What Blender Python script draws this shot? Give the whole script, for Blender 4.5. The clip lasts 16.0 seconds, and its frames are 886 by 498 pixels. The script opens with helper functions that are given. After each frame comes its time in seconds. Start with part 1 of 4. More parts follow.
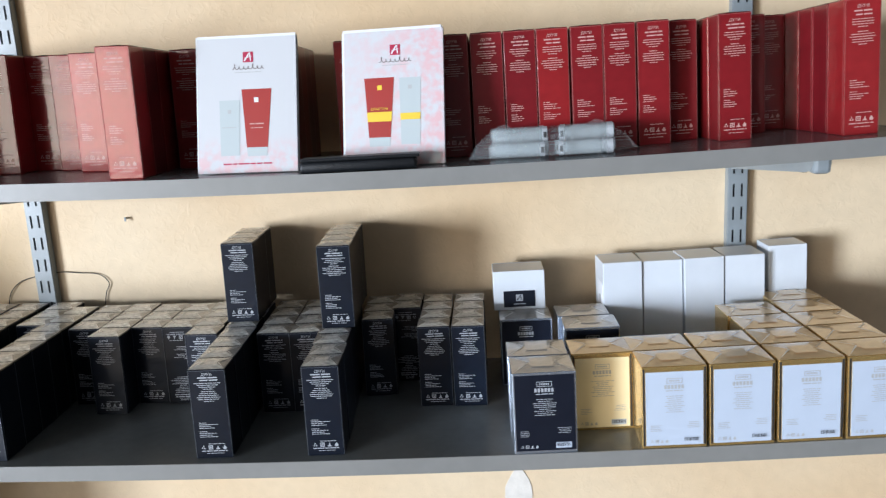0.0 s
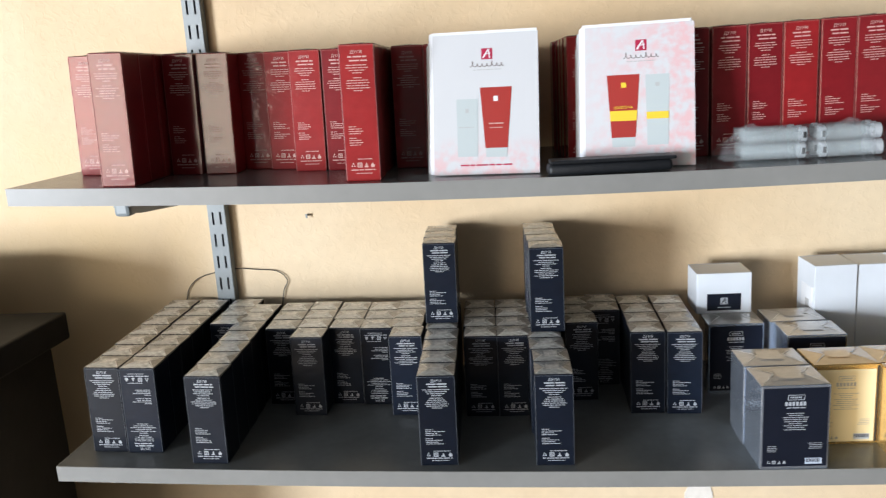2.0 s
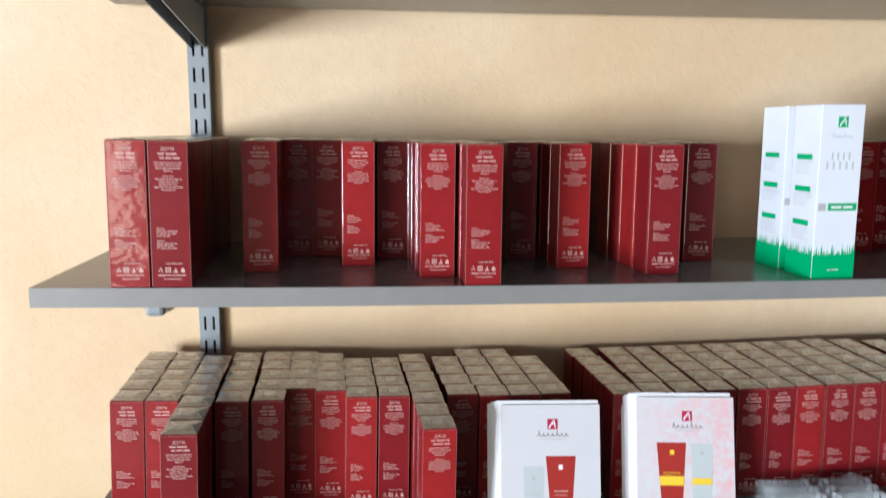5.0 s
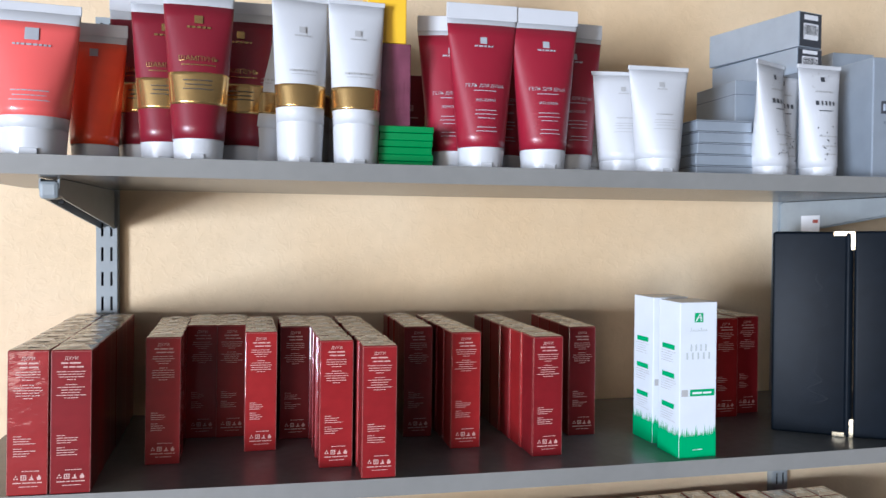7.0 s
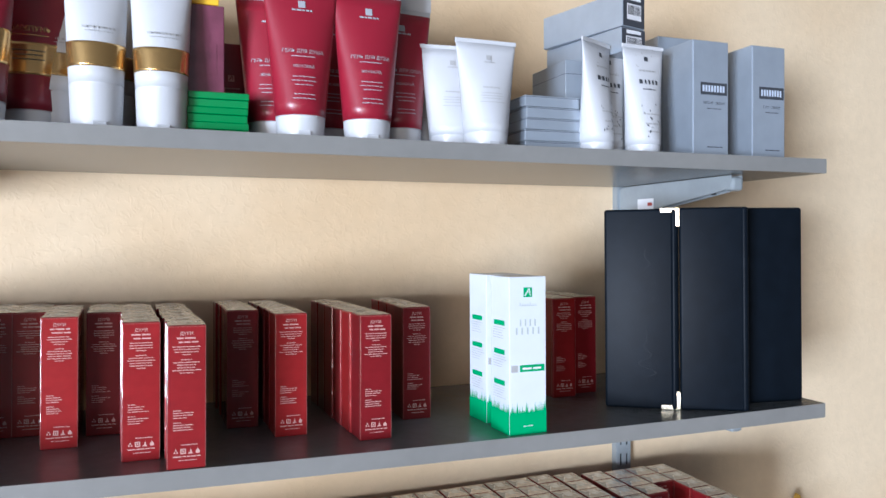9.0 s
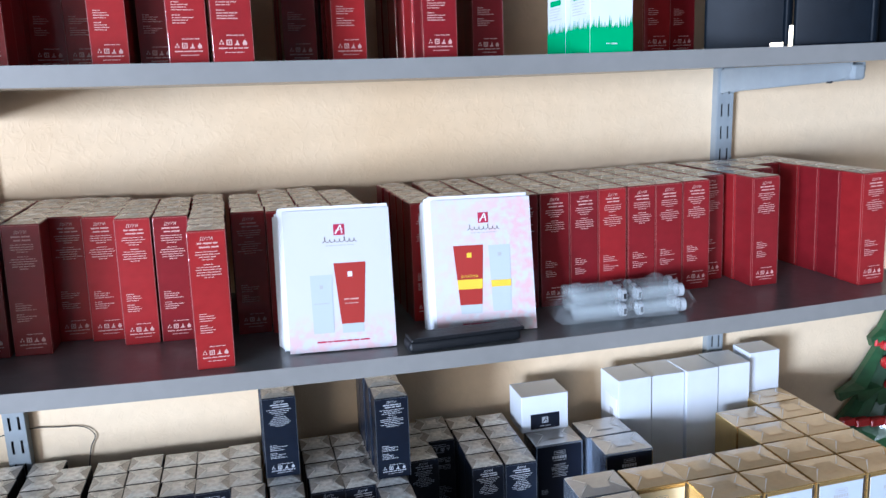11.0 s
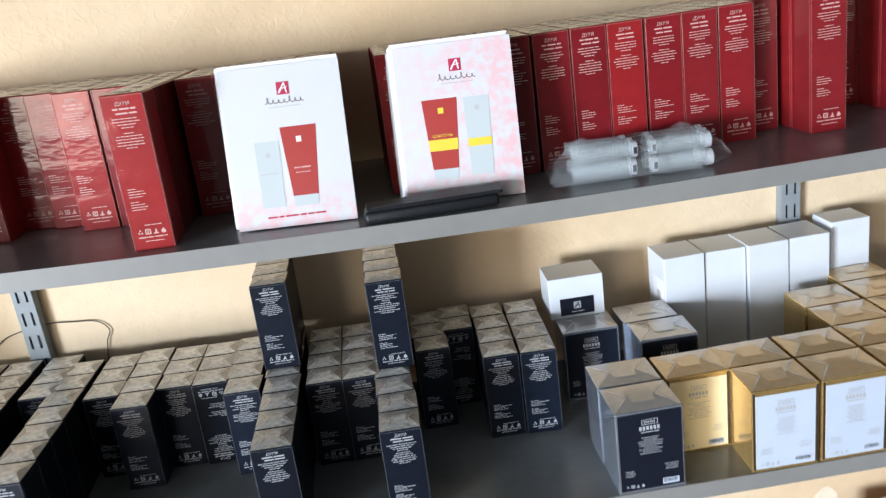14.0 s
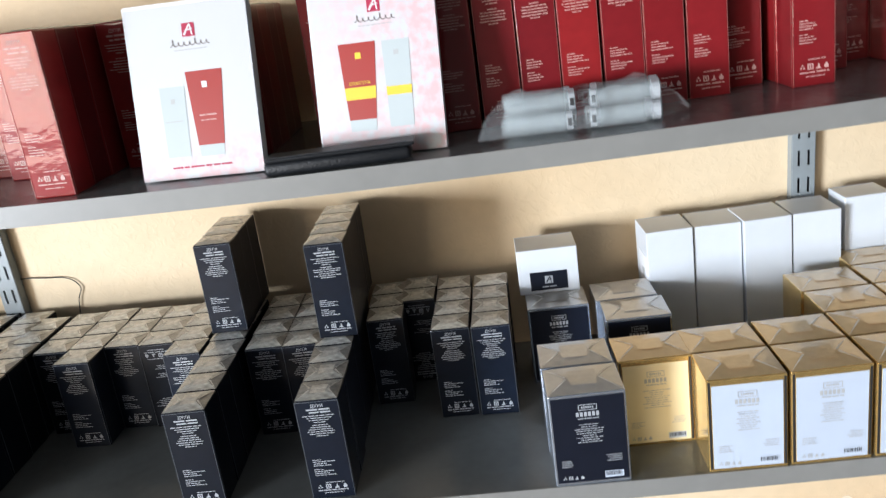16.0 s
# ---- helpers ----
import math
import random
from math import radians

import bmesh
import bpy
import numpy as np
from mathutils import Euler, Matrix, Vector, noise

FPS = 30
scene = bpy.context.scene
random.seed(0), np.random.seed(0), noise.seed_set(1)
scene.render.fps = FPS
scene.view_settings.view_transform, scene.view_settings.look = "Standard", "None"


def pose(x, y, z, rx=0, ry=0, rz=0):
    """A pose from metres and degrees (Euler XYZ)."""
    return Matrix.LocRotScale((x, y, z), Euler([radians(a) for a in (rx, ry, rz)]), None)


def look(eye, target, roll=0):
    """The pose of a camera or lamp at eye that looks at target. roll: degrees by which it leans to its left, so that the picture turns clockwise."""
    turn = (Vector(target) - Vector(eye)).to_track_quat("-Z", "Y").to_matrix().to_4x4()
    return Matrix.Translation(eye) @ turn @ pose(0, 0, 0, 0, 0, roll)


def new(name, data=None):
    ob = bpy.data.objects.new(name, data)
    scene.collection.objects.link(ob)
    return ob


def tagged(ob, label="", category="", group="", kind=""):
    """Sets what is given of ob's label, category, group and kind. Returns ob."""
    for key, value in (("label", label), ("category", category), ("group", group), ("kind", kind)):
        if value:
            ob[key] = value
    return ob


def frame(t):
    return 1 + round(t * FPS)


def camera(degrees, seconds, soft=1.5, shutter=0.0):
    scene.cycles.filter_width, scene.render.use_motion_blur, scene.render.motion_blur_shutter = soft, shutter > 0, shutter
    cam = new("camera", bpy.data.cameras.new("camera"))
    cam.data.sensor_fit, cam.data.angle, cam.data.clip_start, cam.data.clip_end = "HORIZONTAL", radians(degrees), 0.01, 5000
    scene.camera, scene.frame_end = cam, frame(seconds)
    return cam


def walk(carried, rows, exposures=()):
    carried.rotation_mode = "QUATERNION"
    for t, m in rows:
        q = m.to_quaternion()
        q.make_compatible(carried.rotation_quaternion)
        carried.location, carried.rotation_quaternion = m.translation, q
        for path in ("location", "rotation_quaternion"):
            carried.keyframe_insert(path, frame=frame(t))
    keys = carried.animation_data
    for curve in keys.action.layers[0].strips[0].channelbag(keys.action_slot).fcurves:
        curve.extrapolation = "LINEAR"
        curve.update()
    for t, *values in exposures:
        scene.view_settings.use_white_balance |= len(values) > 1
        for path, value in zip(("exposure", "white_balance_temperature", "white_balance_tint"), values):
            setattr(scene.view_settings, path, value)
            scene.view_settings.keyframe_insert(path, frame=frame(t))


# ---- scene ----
cam = camera(60.0, 16.0, soft=1.3, shutter=0.3)
PATH = [
    (0, (0.053, -0.006, 1.472), (-0.042, 1.95, 1.067), -3.0),
    (0.5, (0.076, -0.022, 1.472), (-0.007, 1.934, 1.064), -2.6),
    (1, (0.05, -0.023, 1.48), (-0.064, 1.929, 1.061), -3.0),
    (1.5, (-0.044, -0.012, 1.487), (-0.253, 1.932, 1.065), -2.6),
    (2, (-0.152, 0.015, 1.498), (-0.354, 1.955, 1.056), -3.3),
    (2.5, (-0.202, 0.056, 1.497), (-0.282, 2.005, 1.056), -2.9),
    (3, (-0.261, 0.153, 1.527), (-0.342, 2.106, 1.104), -1.7),
    (3.5, (-0.373, 0.169, 1.627), (-0.331, 2.126, 1.216), -2.4),
    (4, (-0.433, 0.13, 1.727), (-0.156, 2.063, 1.291), -1.4),
    (4.5, (-0.4, 0.083, 1.752), (-0.106, 2.02, 1.346), -0.7),
    (5, (-0.375, 0.045, 1.824), (-0.175, 2.012, 1.521), 0.2),
    (5.2, (-0.362, 0.031, 1.855), (-0.207, 2.006, 1.579), 0.3),
    (7.3, (-0.363, -0.024, 1.93), (0.104, 1.92, 1.915), 0.4),
    (7.5, (-0.357, -0.037, 1.921), (0.139, 1.901, 1.924), 0.3),
    (8, (-0.325, -0.016, 1.921), (0.256, 1.898, 1.919), 0.2),
    (8.5, (-0.305, -0.002, 1.911), (0.349, 1.888, 1.905), 0.3),
    (9, (-0.289, 0.007, 1.89), (0.408, 1.881, 1.87), -0.0),
    (9.5, (-0.262, 0.024, 1.841), (0.41, 1.897, 1.64), -0.3),
    (10, (-0.263, 0.056, 1.763), (0.346, 1.919, 1.365), -2.2),
    (10.2, (-0.242, 0.039, 1.725), (0.301, 1.927, 1.352), -1.6),
    (12.3, (-0.256, 0.067, 1.624), (0.093, 1.949, 1.044), -2.8),
    (12.5, (-0.254, 0.067, 1.618), (0.085, 1.943, 1.014), -2.9),
    (13, (-0.224, 0.074, 1.607), (0.113, 1.937, 0.963), -4.2),
    (13.5, (-0.133, 0.076, 1.586), (0.023, 1.961, 0.936), -7.1),
    (14, (-0.084, 0.119, 1.574), (-0.013, 2.02, 0.954), -7.4),
    (14.5, (-0.061, 0.197, 1.56), (0.019, 2.106, 0.971), -6.9),
    (15, (0.022, 0.188, 1.561), (-0.052, 2.101, 0.982), -6.9),
    (15.5, (0.074, 0.157, 1.552), (-0.151, 2.055, 0.962), -5.8),
    (16, (0.062, 0.166, 1.517), (-0.108, 2.058, 0.89), -7.8),
]
LIGHT = [(0, -0.27, 5650, 10), (1, -0.27, 5900, 10), (2, -0.20, 6000, 10), (3.5, -0.10, 6400, 12), (5, -0.30, 5850, 11), (7.5, -0.32, 5600, 13), (9, -0.18, 5450, 13),
         (10, -0.04, 4900, 15), (12.5, -0.07, 5550, 10), (13.5, -0.07, 5700, 10), (15, -0.03, 5850, 10), (16, -0.02, 5950, 10)]
walk(cam, [(t, look(eye, target, roll)) for t, eye, target, roll in PATH], exposures=LIGHT)

# ---------------------------------------------------------------- world and light
world = bpy.data.worlds.new("sky")
scene.world = world
world.use_nodes = True
_sky = world.node_tree.nodes.new("ShaderNodeTexSky")
_sky.sky_type, _sky.sun_disc = "NISHITA", False
_sky.sun_elevation, _sky.sun_rotation = radians(38), radians(200)
world.node_tree.links.new(_sky.outputs[0], world.node_tree.nodes["Background"].inputs[0])
world.node_tree.nodes["Background"].inputs[1].default_value = 0.12

FRONT, WALL = 0.75, 1.069                      # shelf front edge and the wallpapered wall
ROOM_L, ROOM_R, ROOM_B, ROOM_H = -5.0, 2.6, -5.2, 2.75
SHELF_L, SHELF_R, THICK, BACK = -0.675, 0.506, 0.018, 1.053
Z1, Z2, Z3, Z4 = 1.095, 1.406, 1.683, 1.994   # shelf tops at the uprights
SAG = ((Z1, 0.007), (Z2, 0.009), (Z3, 0.004), (Z4, 0.001))  # how far each loaded board hangs in the middle


def hang(z, x):
    """How far the board under a thing at height z has sunk at x, and its slope."""
    q = [s for top, s in SAG if top <= z + .002][-1]
    u = (x + .08) / .51
    return -q * (1 - u * u), 2 * q * u / .51


def window_lamp(name, m, w, h, power, colour):
    data = bpy.data.lights.new(name, "AREA")
    data.shape, data.size, data.size_y, data.energy, data.color = "RECTANGLE", w, h, power, colour
    ob = new(name, data)
    ob.matrix_world = m
    return ob


# daylight in the two window openings
window_lamp("window_light", look((-3.4, ROOM_B + 0.04, 1.45), (-3.4, 0, 1.45)), 2.4, 1.5, 130, (1.0, 0.84, 0.64))
window_lamp("window_light", look((ROOM_L + 0.04, -3.85, 1.34), (0, -3.85, 1.34)), 2.0, 1.5, 1150, (0.95, 0.98, 1.0))

# ---------------------------------------------------------------- materials


def material(name, colour, rough=0.5, metal=0.0, coat=0.0, coat_rough=0.08, vary=0.0, scale=40.0, bump=0.0, bump_scale=200.0,
             stain=0.0, random_value=0.0, random_hue=0.0, alpha=1.0, transmission=0.0, stretch=(1, 1, 1), spec=0.5, bump_random=False):
    m = bpy.data.materials.new(name)
    m.use_nodes = True
    nt = m.node_tree
    n, link = nt.nodes, nt.links.new
    b = n["Principled BSDF"]
    b.inputs["Base Color"].default_value = (*colour, 1)
    b.inputs["Roughness"].default_value, b.inputs["Metallic"].default_value = rough, metal
    b.inputs["Coat Weight"].default_value, b.inputs["Coat Roughness"].default_value = coat, coat_rough
    b.inputs["Alpha"].default_value, b.inputs["Transmission Weight"].default_value = alpha, transmission
    b.inputs["Specular IOR Level"].default_value = spec
    co = n.new("ShaderNodeTexCoord")
    mp = n.new("ShaderNodeMapping")
    mp.inputs["Scale"].default_value = stretch
    link(co.outputs["Object"], mp.inputs[0])
    out = None
    if vary or stain or random_value or random_hue:
        hsv = n.new("ShaderNodeHueSaturation")
        hsv.inputs["Color"].default_value = (*colour, 1)
        value = None
        for amount, s, detail in ((vary, scale, 6), (stain, scale * 0.12, 3)):
            if amount:
                t = n.new("ShaderNodeTexNoise")
                t.inputs["Scale"].default_value, t.inputs["Detail"].default_value = s, detail
                link(mp.outputs[0], t.inputs["Vector"])
                r = n.new("ShaderNodeMapRange")
                r.inputs[1].default_value, r.inputs[2].default_value = 0.3, 0.7
                r.inputs[3].default_value, r.inputs[4].default_value = 1 - amount, 1 + amount
                link(t.outputs[0], r.inputs[0])
                if value is None:
                    value = r.outputs[0]
                else:
                    mul = n.new("ShaderNodeMath")
                    mul.operation = "MULTIPLY"
                    link(value, mul.inputs[0]), link(r.outputs[0], mul.inputs[1])
                    value = mul.outputs[0]
        if random_value or random_hue:
            info = n.new("ShaderNodeObjectInfo")
            if random_value:
                r = n.new("ShaderNodeMapRange")
                r.inputs[3].default_value, r.inputs[4].default_value = 1 - random_value, 1 + random_value
                link(info.outputs["Random"], r.inputs[0])
                if value is None:
                    value = r.outputs[0]
                else:
                    mul = n.new("ShaderNodeMath")
                    mul.operation = "MULTIPLY"
                    link(value, mul.inputs[0]), link(r.outputs[0], mul.inputs[1])
                    value = mul.outputs[0]
            if random_hue:
                r = n.new("ShaderNodeMapRange")
                r.inputs[3].default_value, r.inputs[4].default_value = 0.5 - random_hue * 0.3, 0.5 + random_hue
                link(info.outputs["Random"], r.inputs[0])
                link(r.outputs[0], hsv.inputs["Hue"])
        if value is not None:
            link(value, hsv.inputs["Value"])
        link(hsv.outputs[0], b.inputs["Base Color"])
    if bump:
        t = n.new("ShaderNodeTexNoise")
        t.inputs["Scale"].default_value, t.inputs["Detail"].default_value = bump_scale, 4
        link(mp.outputs[0], t.inputs["Vector"])
        bp = n.new("ShaderNodeBump")
        bp.inputs["Strength"].default_value, bp.inputs["Distance"].default_value = bump, 0.002
        link(t.outputs[0], bp.inputs["Height"])
        link(bp.outputs[0], b.inputs["Normal"])
        if bump_random:  # the film is crinkled on some and taut on others
            who, power, span = n.new("ShaderNodeObjectInfo"), n.new("ShaderNodeMath"), n.new("ShaderNodeMapRange")
            power.operation = "POWER"
            power.inputs[1].default_value = 1.4
            span.inputs[3].default_value, span.inputs[4].default_value = bump * .25, bump
            link(who.outputs["Random"], power.inputs[0]), link(power.outputs[0], span.inputs[0]), link(span.outputs[0], bp.inputs["Strength"])
        if coat:
            link(bp.outputs[0], b.inputs["Coat Normal"])
    return m


def wallpaper_material():
    """Cream vinyl wallpaper with raised flecks and worn, warmer stains."""
    m = material("wallpaper", (0.80, 0.66, 0.45), 0.55, spec=0.3)
    n, link = m.node_tree.nodes, m.node_tree.links.new
    b = n["Principled BSDF"]
    co = n.new("ShaderNodeTexCoord")
    big = n.new("ShaderNodeTexNoise")
    big.inputs["Scale"].default_value, big.inputs["Detail"].default_value = 2.2, 5
    link(co.outputs["Object"], big.inputs["Vector"])
    fine = n.new("ShaderNodeTexNoise")
    fine.inputs["Scale"].default_value, fine.inputs["Detail"].default_value = 60, 8
    link(co.outputs["Object"], fine.inputs["Vector"])
    ramp = n.new("ShaderNodeValToRGB")
    ramp.color_ramp.elements[0].position, ramp.color_ramp.elements[1].position = 0.32, 0.62
    ramp.color_ramp.elements[0].color = (0.68, 0.50, 0.30, 1)
    ramp.color_ramp.elements[1].color = (0.76, 0.615, 0.42, 1)
    link(big.outputs[0], ramp.inputs[0])
    mix = n.new("ShaderNodeMix")
    mix.data_type, mix.blend_type = "RGBA", "MULTIPLY"
    mix.inputs[0].default_value = 0.14
    link(ramp.outputs[0], mix.inputs[6]), link(fine.outputs[0], mix.inputs[7])
    # an old brown water stain low down beside the cabinet, with a ragged rim
    near = n.new("ShaderNodeVectorMath")
    near.operation = "DISTANCE"
    near.inputs[1].default_value = (-0.90, 1.069, 1.08)
    link(co.outputs["Object"], near.inputs[0])
    rag = n.new("ShaderNodeTexNoise")
    rag.inputs["Scale"].default_value, rag.inputs["Detail"].default_value = 9, 6
    link(co.outputs["Object"], rag.inputs["Vector"])
    rim = n.new("ShaderNodeMath")
    rim.operation = "MULTIPLY_ADD"
    rim.inputs[1].default_value = 0.36
    link(rag.outputs[0], rim.inputs[0]), link(near.outputs["Value"], rim.inputs[2])
    fade = n.new("ShaderNodeMapRange")
    fade.interpolation_type = "SMOOTHSTEP"
    fade.inputs[1].default_value, fade.inputs[2].default_value = 0.58, 0.36
    link(rim.outputs[0], fade.inputs[0])
    stain = n.new("ShaderNodeMix")
    stain.data_type = "RGBA"
    stain.inputs[7].default_value = (0.66, 0.49, 0.275, 1)
    link(fade.outputs[0], stain.inputs[0]), link(mix.outputs[2], stain.inputs[6])
    link(stain.outputs[2], b.inputs["Base Color"])
    # raised flecks: warped noise cut into ridges, and a fine grain
    warp = n.new("ShaderNodeTexNoise")
    warp.inputs["Scale"].default_value, warp.inputs["Detail"].default_value, warp.inputs["Distortion"].default_value = 72, 3, 1.8
    link(co.outputs["Object"], warp.inputs["Vector"])
    cut = n.new("ShaderNodeMapRange")
    cut.interpolation_type = "SMOOTHSTEP"
    cut.inputs[1].default_value, cut.inputs[2].default_value = 0.50, 0.62
    link(warp.outputs[0], cut.inputs[0])
    add = n.new("ShaderNodeMath")
    add.operation = "MULTIPLY_ADD"
    add.inputs[1].default_value = 0.35
    link(fine.outputs[0], add.inputs[0]), link(cut.outputs[0], add.inputs[2])
    bp = n.new("ShaderNodeBump")
    bp.inputs["Strength"].default_value, bp.inputs["Distance"].default_value = 0.15, 0.0016
    link(add.outputs[0], bp.inputs["Height"]), link(bp.outputs[0], b.inputs["Normal"])
    return m


def leaflet_material():
    """White glossy paper with a printed wash of pink petals to one side and along the foot."""
    m = material("leaflet_paper", (0.86, 0.86, 0.88), 0.35, coat=0.3, coat_rough=0.2)
    n, link = m.node_tree.nodes, m.node_tree.links.new
    co = n.new("ShaderNodeTexCoord")
    sep = n.new("ShaderNodeSeparateXYZ")
    link(co.outputs["Object"], sep.inputs[0])
    t = n.new("ShaderNodeTexNoise")
    t.inputs["Scale"].default_value, t.inputs["Detail"].default_value = 120, 5
    link(co.outputs["Object"], t.inputs["Vector"])
    foot = n.new("ShaderNodeMapRange")
    foot.inputs[1].default_value, foot.inputs[2].default_value, foot.inputs[3].default_value, foot.inputs[4].default_value = 0.040, 0.006, 0, 0.6
    link(sep.outputs[2], foot.inputs[0])
    mul = n.new("ShaderNodeMath")
    mul.operation = "MULTIPLY"
    cut = n.new("ShaderNodeMapRange")
    cut.inputs[1].default_value, cut.inputs[2].default_value = 0.38, 0.62
    link(t.outputs[0], cut.inputs[0])
    link(foot.outputs[0], mul.inputs[0]), link(cut.outputs[0], mul.inputs[1])
    mix = n.new("ShaderNodeMix")
    mix.data_type = "RGBA"
    mix.inputs[6].default_value, mix.inputs[7].default_value = (0.54, 0.545, 0.56, 1), (0.66, 0.33, 0.34, 1)
    link(mul.outputs[0], mix.inputs[0])
    link(mix.outputs[2], n["Principled BSDF"].inputs["Base Color"])
    return m, sep, foot, mul, mix


def petal_leaflet_material():
    """The same paper with the petals over the right half too."""
    m, sep, foot, mul, mix = leaflet_material()
    m.name = "leaflet_paper_petals"
    n, link = m.node_tree.nodes, m.node_tree.links.new
    side = n.new("ShaderNodeMapRange")
    side.inputs[1].default_value, side.inputs[2].default_value, side.inputs[3].default_value, side.inputs[4].default_value = -0.05, 0.05, 0.16, 0.68
    link(sep.outputs[0], side.inputs[0])
    mx = n.new("ShaderNodeMath")
    mx.operation = "MAXIMUM"
    link(foot.outputs[0], mx.inputs[0]), link(side.outputs[0], mx.inputs[1])
    link(mx.outputs[0], mul.inputs[0])
    return m


M_WALL = wallpaper_material()
M_PLASTER = material("room_plaster", (0.075, 0.068, 0.06), 0.8, vary=0.06, scale=8)
M_CEIL = material("ceiling_paint", (0.18, 0.176, 0.17), 0.8, vary=0.05, scale=6)
M_FLOOR = material("linoleum", (0.095, 0.068, 0.045), 0.45, vary=0.2, scale=12)
M_SHELF = material("grey_laminate", (0.135, 0.143, 0.143), 0.25, spec=0.5, vary=0.05, scale=90, stain=0.08, bump=0.05, bump_scale=600)
M_EDGE = material("grey_edge_band", (0.205, 0.203, 0.192), 0.42, vary=0.04, scale=60, stain=0.05)
M_STEEL = material("grey_painted_steel", (0.25, 0.28, 0.295), 0.36, vary=0.06, scale=50, stain=0.1, spec=0.5)
# painted shade inside the slots, and the dark screw heads' own colour
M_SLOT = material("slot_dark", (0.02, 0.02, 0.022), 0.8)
M_RED = material("red_carton", (0.208, 0.0115, 0.0155), 0.40, spec=0.14, coat=0.75, coat_rough=0.08, vary=0.10, scale=70, stain=0.2, random_value=0.28,
                 random_hue=0.003, bump=0.6, bump_scale=38, stretch=(0.5, 0.5, 1.0), bump_random=True)
M_BLACK = material("black_carton", (0.0050, 0.0078, 0.0155), 0.42, spec=0.12, coat=0.5, coat_rough=0.09, vary=0.2, scale=70, random_value=0.3, bump=0.55, bump_scale=46, stretch=(0.5, 0.5, 1.2), bump_random=True)
# the wall's sheen on clear film, put into an opaque pale base colour
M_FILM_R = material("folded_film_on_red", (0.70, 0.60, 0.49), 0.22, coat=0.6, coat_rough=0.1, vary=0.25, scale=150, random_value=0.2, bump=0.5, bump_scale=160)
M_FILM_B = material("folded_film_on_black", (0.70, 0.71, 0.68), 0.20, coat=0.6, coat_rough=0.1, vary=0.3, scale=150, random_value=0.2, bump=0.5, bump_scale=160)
# one film: darker copy paints the folds' shade, paler copy their glints
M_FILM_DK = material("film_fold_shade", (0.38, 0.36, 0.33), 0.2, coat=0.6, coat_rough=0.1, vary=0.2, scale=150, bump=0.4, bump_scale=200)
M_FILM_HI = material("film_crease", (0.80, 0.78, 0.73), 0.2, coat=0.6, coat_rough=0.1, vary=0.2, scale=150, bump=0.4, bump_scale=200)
# lighter than the cartons: light caught on the film's edges, painted on
M_GLINT_R = material("pink_film_edge", (0.33, 0.11, 0.095), 0.3, coat=0.5)
M_GLINT_B = material("grey_film_edge", (0.085, 0.095, 0.11), 0.3, coat=0.5)
M_INK_R = material("pale_pink_print", (0.52, 0.32, 0.29), 0.5)
M_INK_W = material("white_print", (0.36, 0.38, 0.41), 0.5)
M_INK_G = material("grey_print", (0.40, 0.40, 0.40), 0.5)
M_INK_K = material("black_print", (0.02, 0.02, 0.022), 0.5)
M_SILVER = material("silver_foil_card", (0.60, 0.67, 0.78), 0.20, metal=0.85, vary=0.08, scale=60, stain=0.12, bump=0.18, bump_scale=70, coat=0.5)
M_GOLD = material("gold_foil_card", (0.78, 0.54, 0.20), 0.22, metal=0.8, vary=0.08, scale=60, stain=0.12, bump=0.18, bump_scale=70, coat=0.5)
M_GOLD_FILM = material("film_on_gold", (0.78, 0.58, 0.33), 0.24, metal=0.3, coat=0.8, vary=0.06, scale=120, bump=0.35, bump_scale=60)
M_SILVER_FILM = material("film_on_silver", (0.60, 0.58, 0.55), 0.24, metal=0.3, coat=0.8, vary=0.06, scale=120, bump=0.35, bump_scale=60)
M_LABEL_W = material("white_label", (0.48, 0.54, 0.64), 0.35, coat=0.5, vary=0.02, scale=40)
M_LABEL_C = material("cream_label", (0.80, 0.70, 0.46), 0.35, coat=0.5, vary=0.02, scale=40)
M_LABEL_K = material("black_label", (0.008, 0.010, 0.018), 0.36, spec=0.25, coat=0.15, vary=0.1, scale=40)
M_WHITE_CARD = material("white_card", (0.65, 0.69, 0.74), 0.38, coat=0.3, vary=0.03, scale=30, bump=0.05, bump_scale=100)
M_PAPER = material("white_paper", (0.70, 0.71, 0.73), 0.6, vary=0.03, scale=60)
M_LEAFLET = leaflet_material()[0]
M_LEAFLET_P = petal_leaflet_material()
M_RED_INK = material("red_print", (0.31, 0.024, 0.018), 0.35, coat=0.3)
M_LOGO = material("crimson_print", (0.36, 0.01, 0.05), 0.4)
M_YELLOW_INK = material("yellow_print", (0.72, 0.50, 0.03), 0.4)
M_SCRIPT = material("grey_brown_print", (0.20, 0.17, 0.165), 0.5)
M_PALE_INK = material("pale_grey_print", (0.43, 0.475, 0.48), 0.4)
M_LEATHER = material("black_leather", (0.004, 0.0065, 0.0105), 0.44, vary=0.15, scale=60, bump=0.10, bump_scale=700, spec=0.09)
M_LEATHER_S = material("black_leatherette", (0.009, 0.010, 0.012), 0.46, spec=0.3, vary=0.15, scale=90, bump=0.3, bump_scale=500)
M_BRASS = material("pale_gold_metal", (0.75, 0.68, 0.52), 0.25, metal=1.0)
M_GREEN = material("green_card", (0.0, 0.20, 0.045), 0.42, coat=0.3, vary=0.06, scale=50)
M_GREEN_INK = material("green_print", (0.0, 0.34, 0.12), 0.45)
M_YELLOW = material("yellow_card", (0.80, 0.48, 0.02), 0.4, coat=0.3, vary=0.04, scale=40)
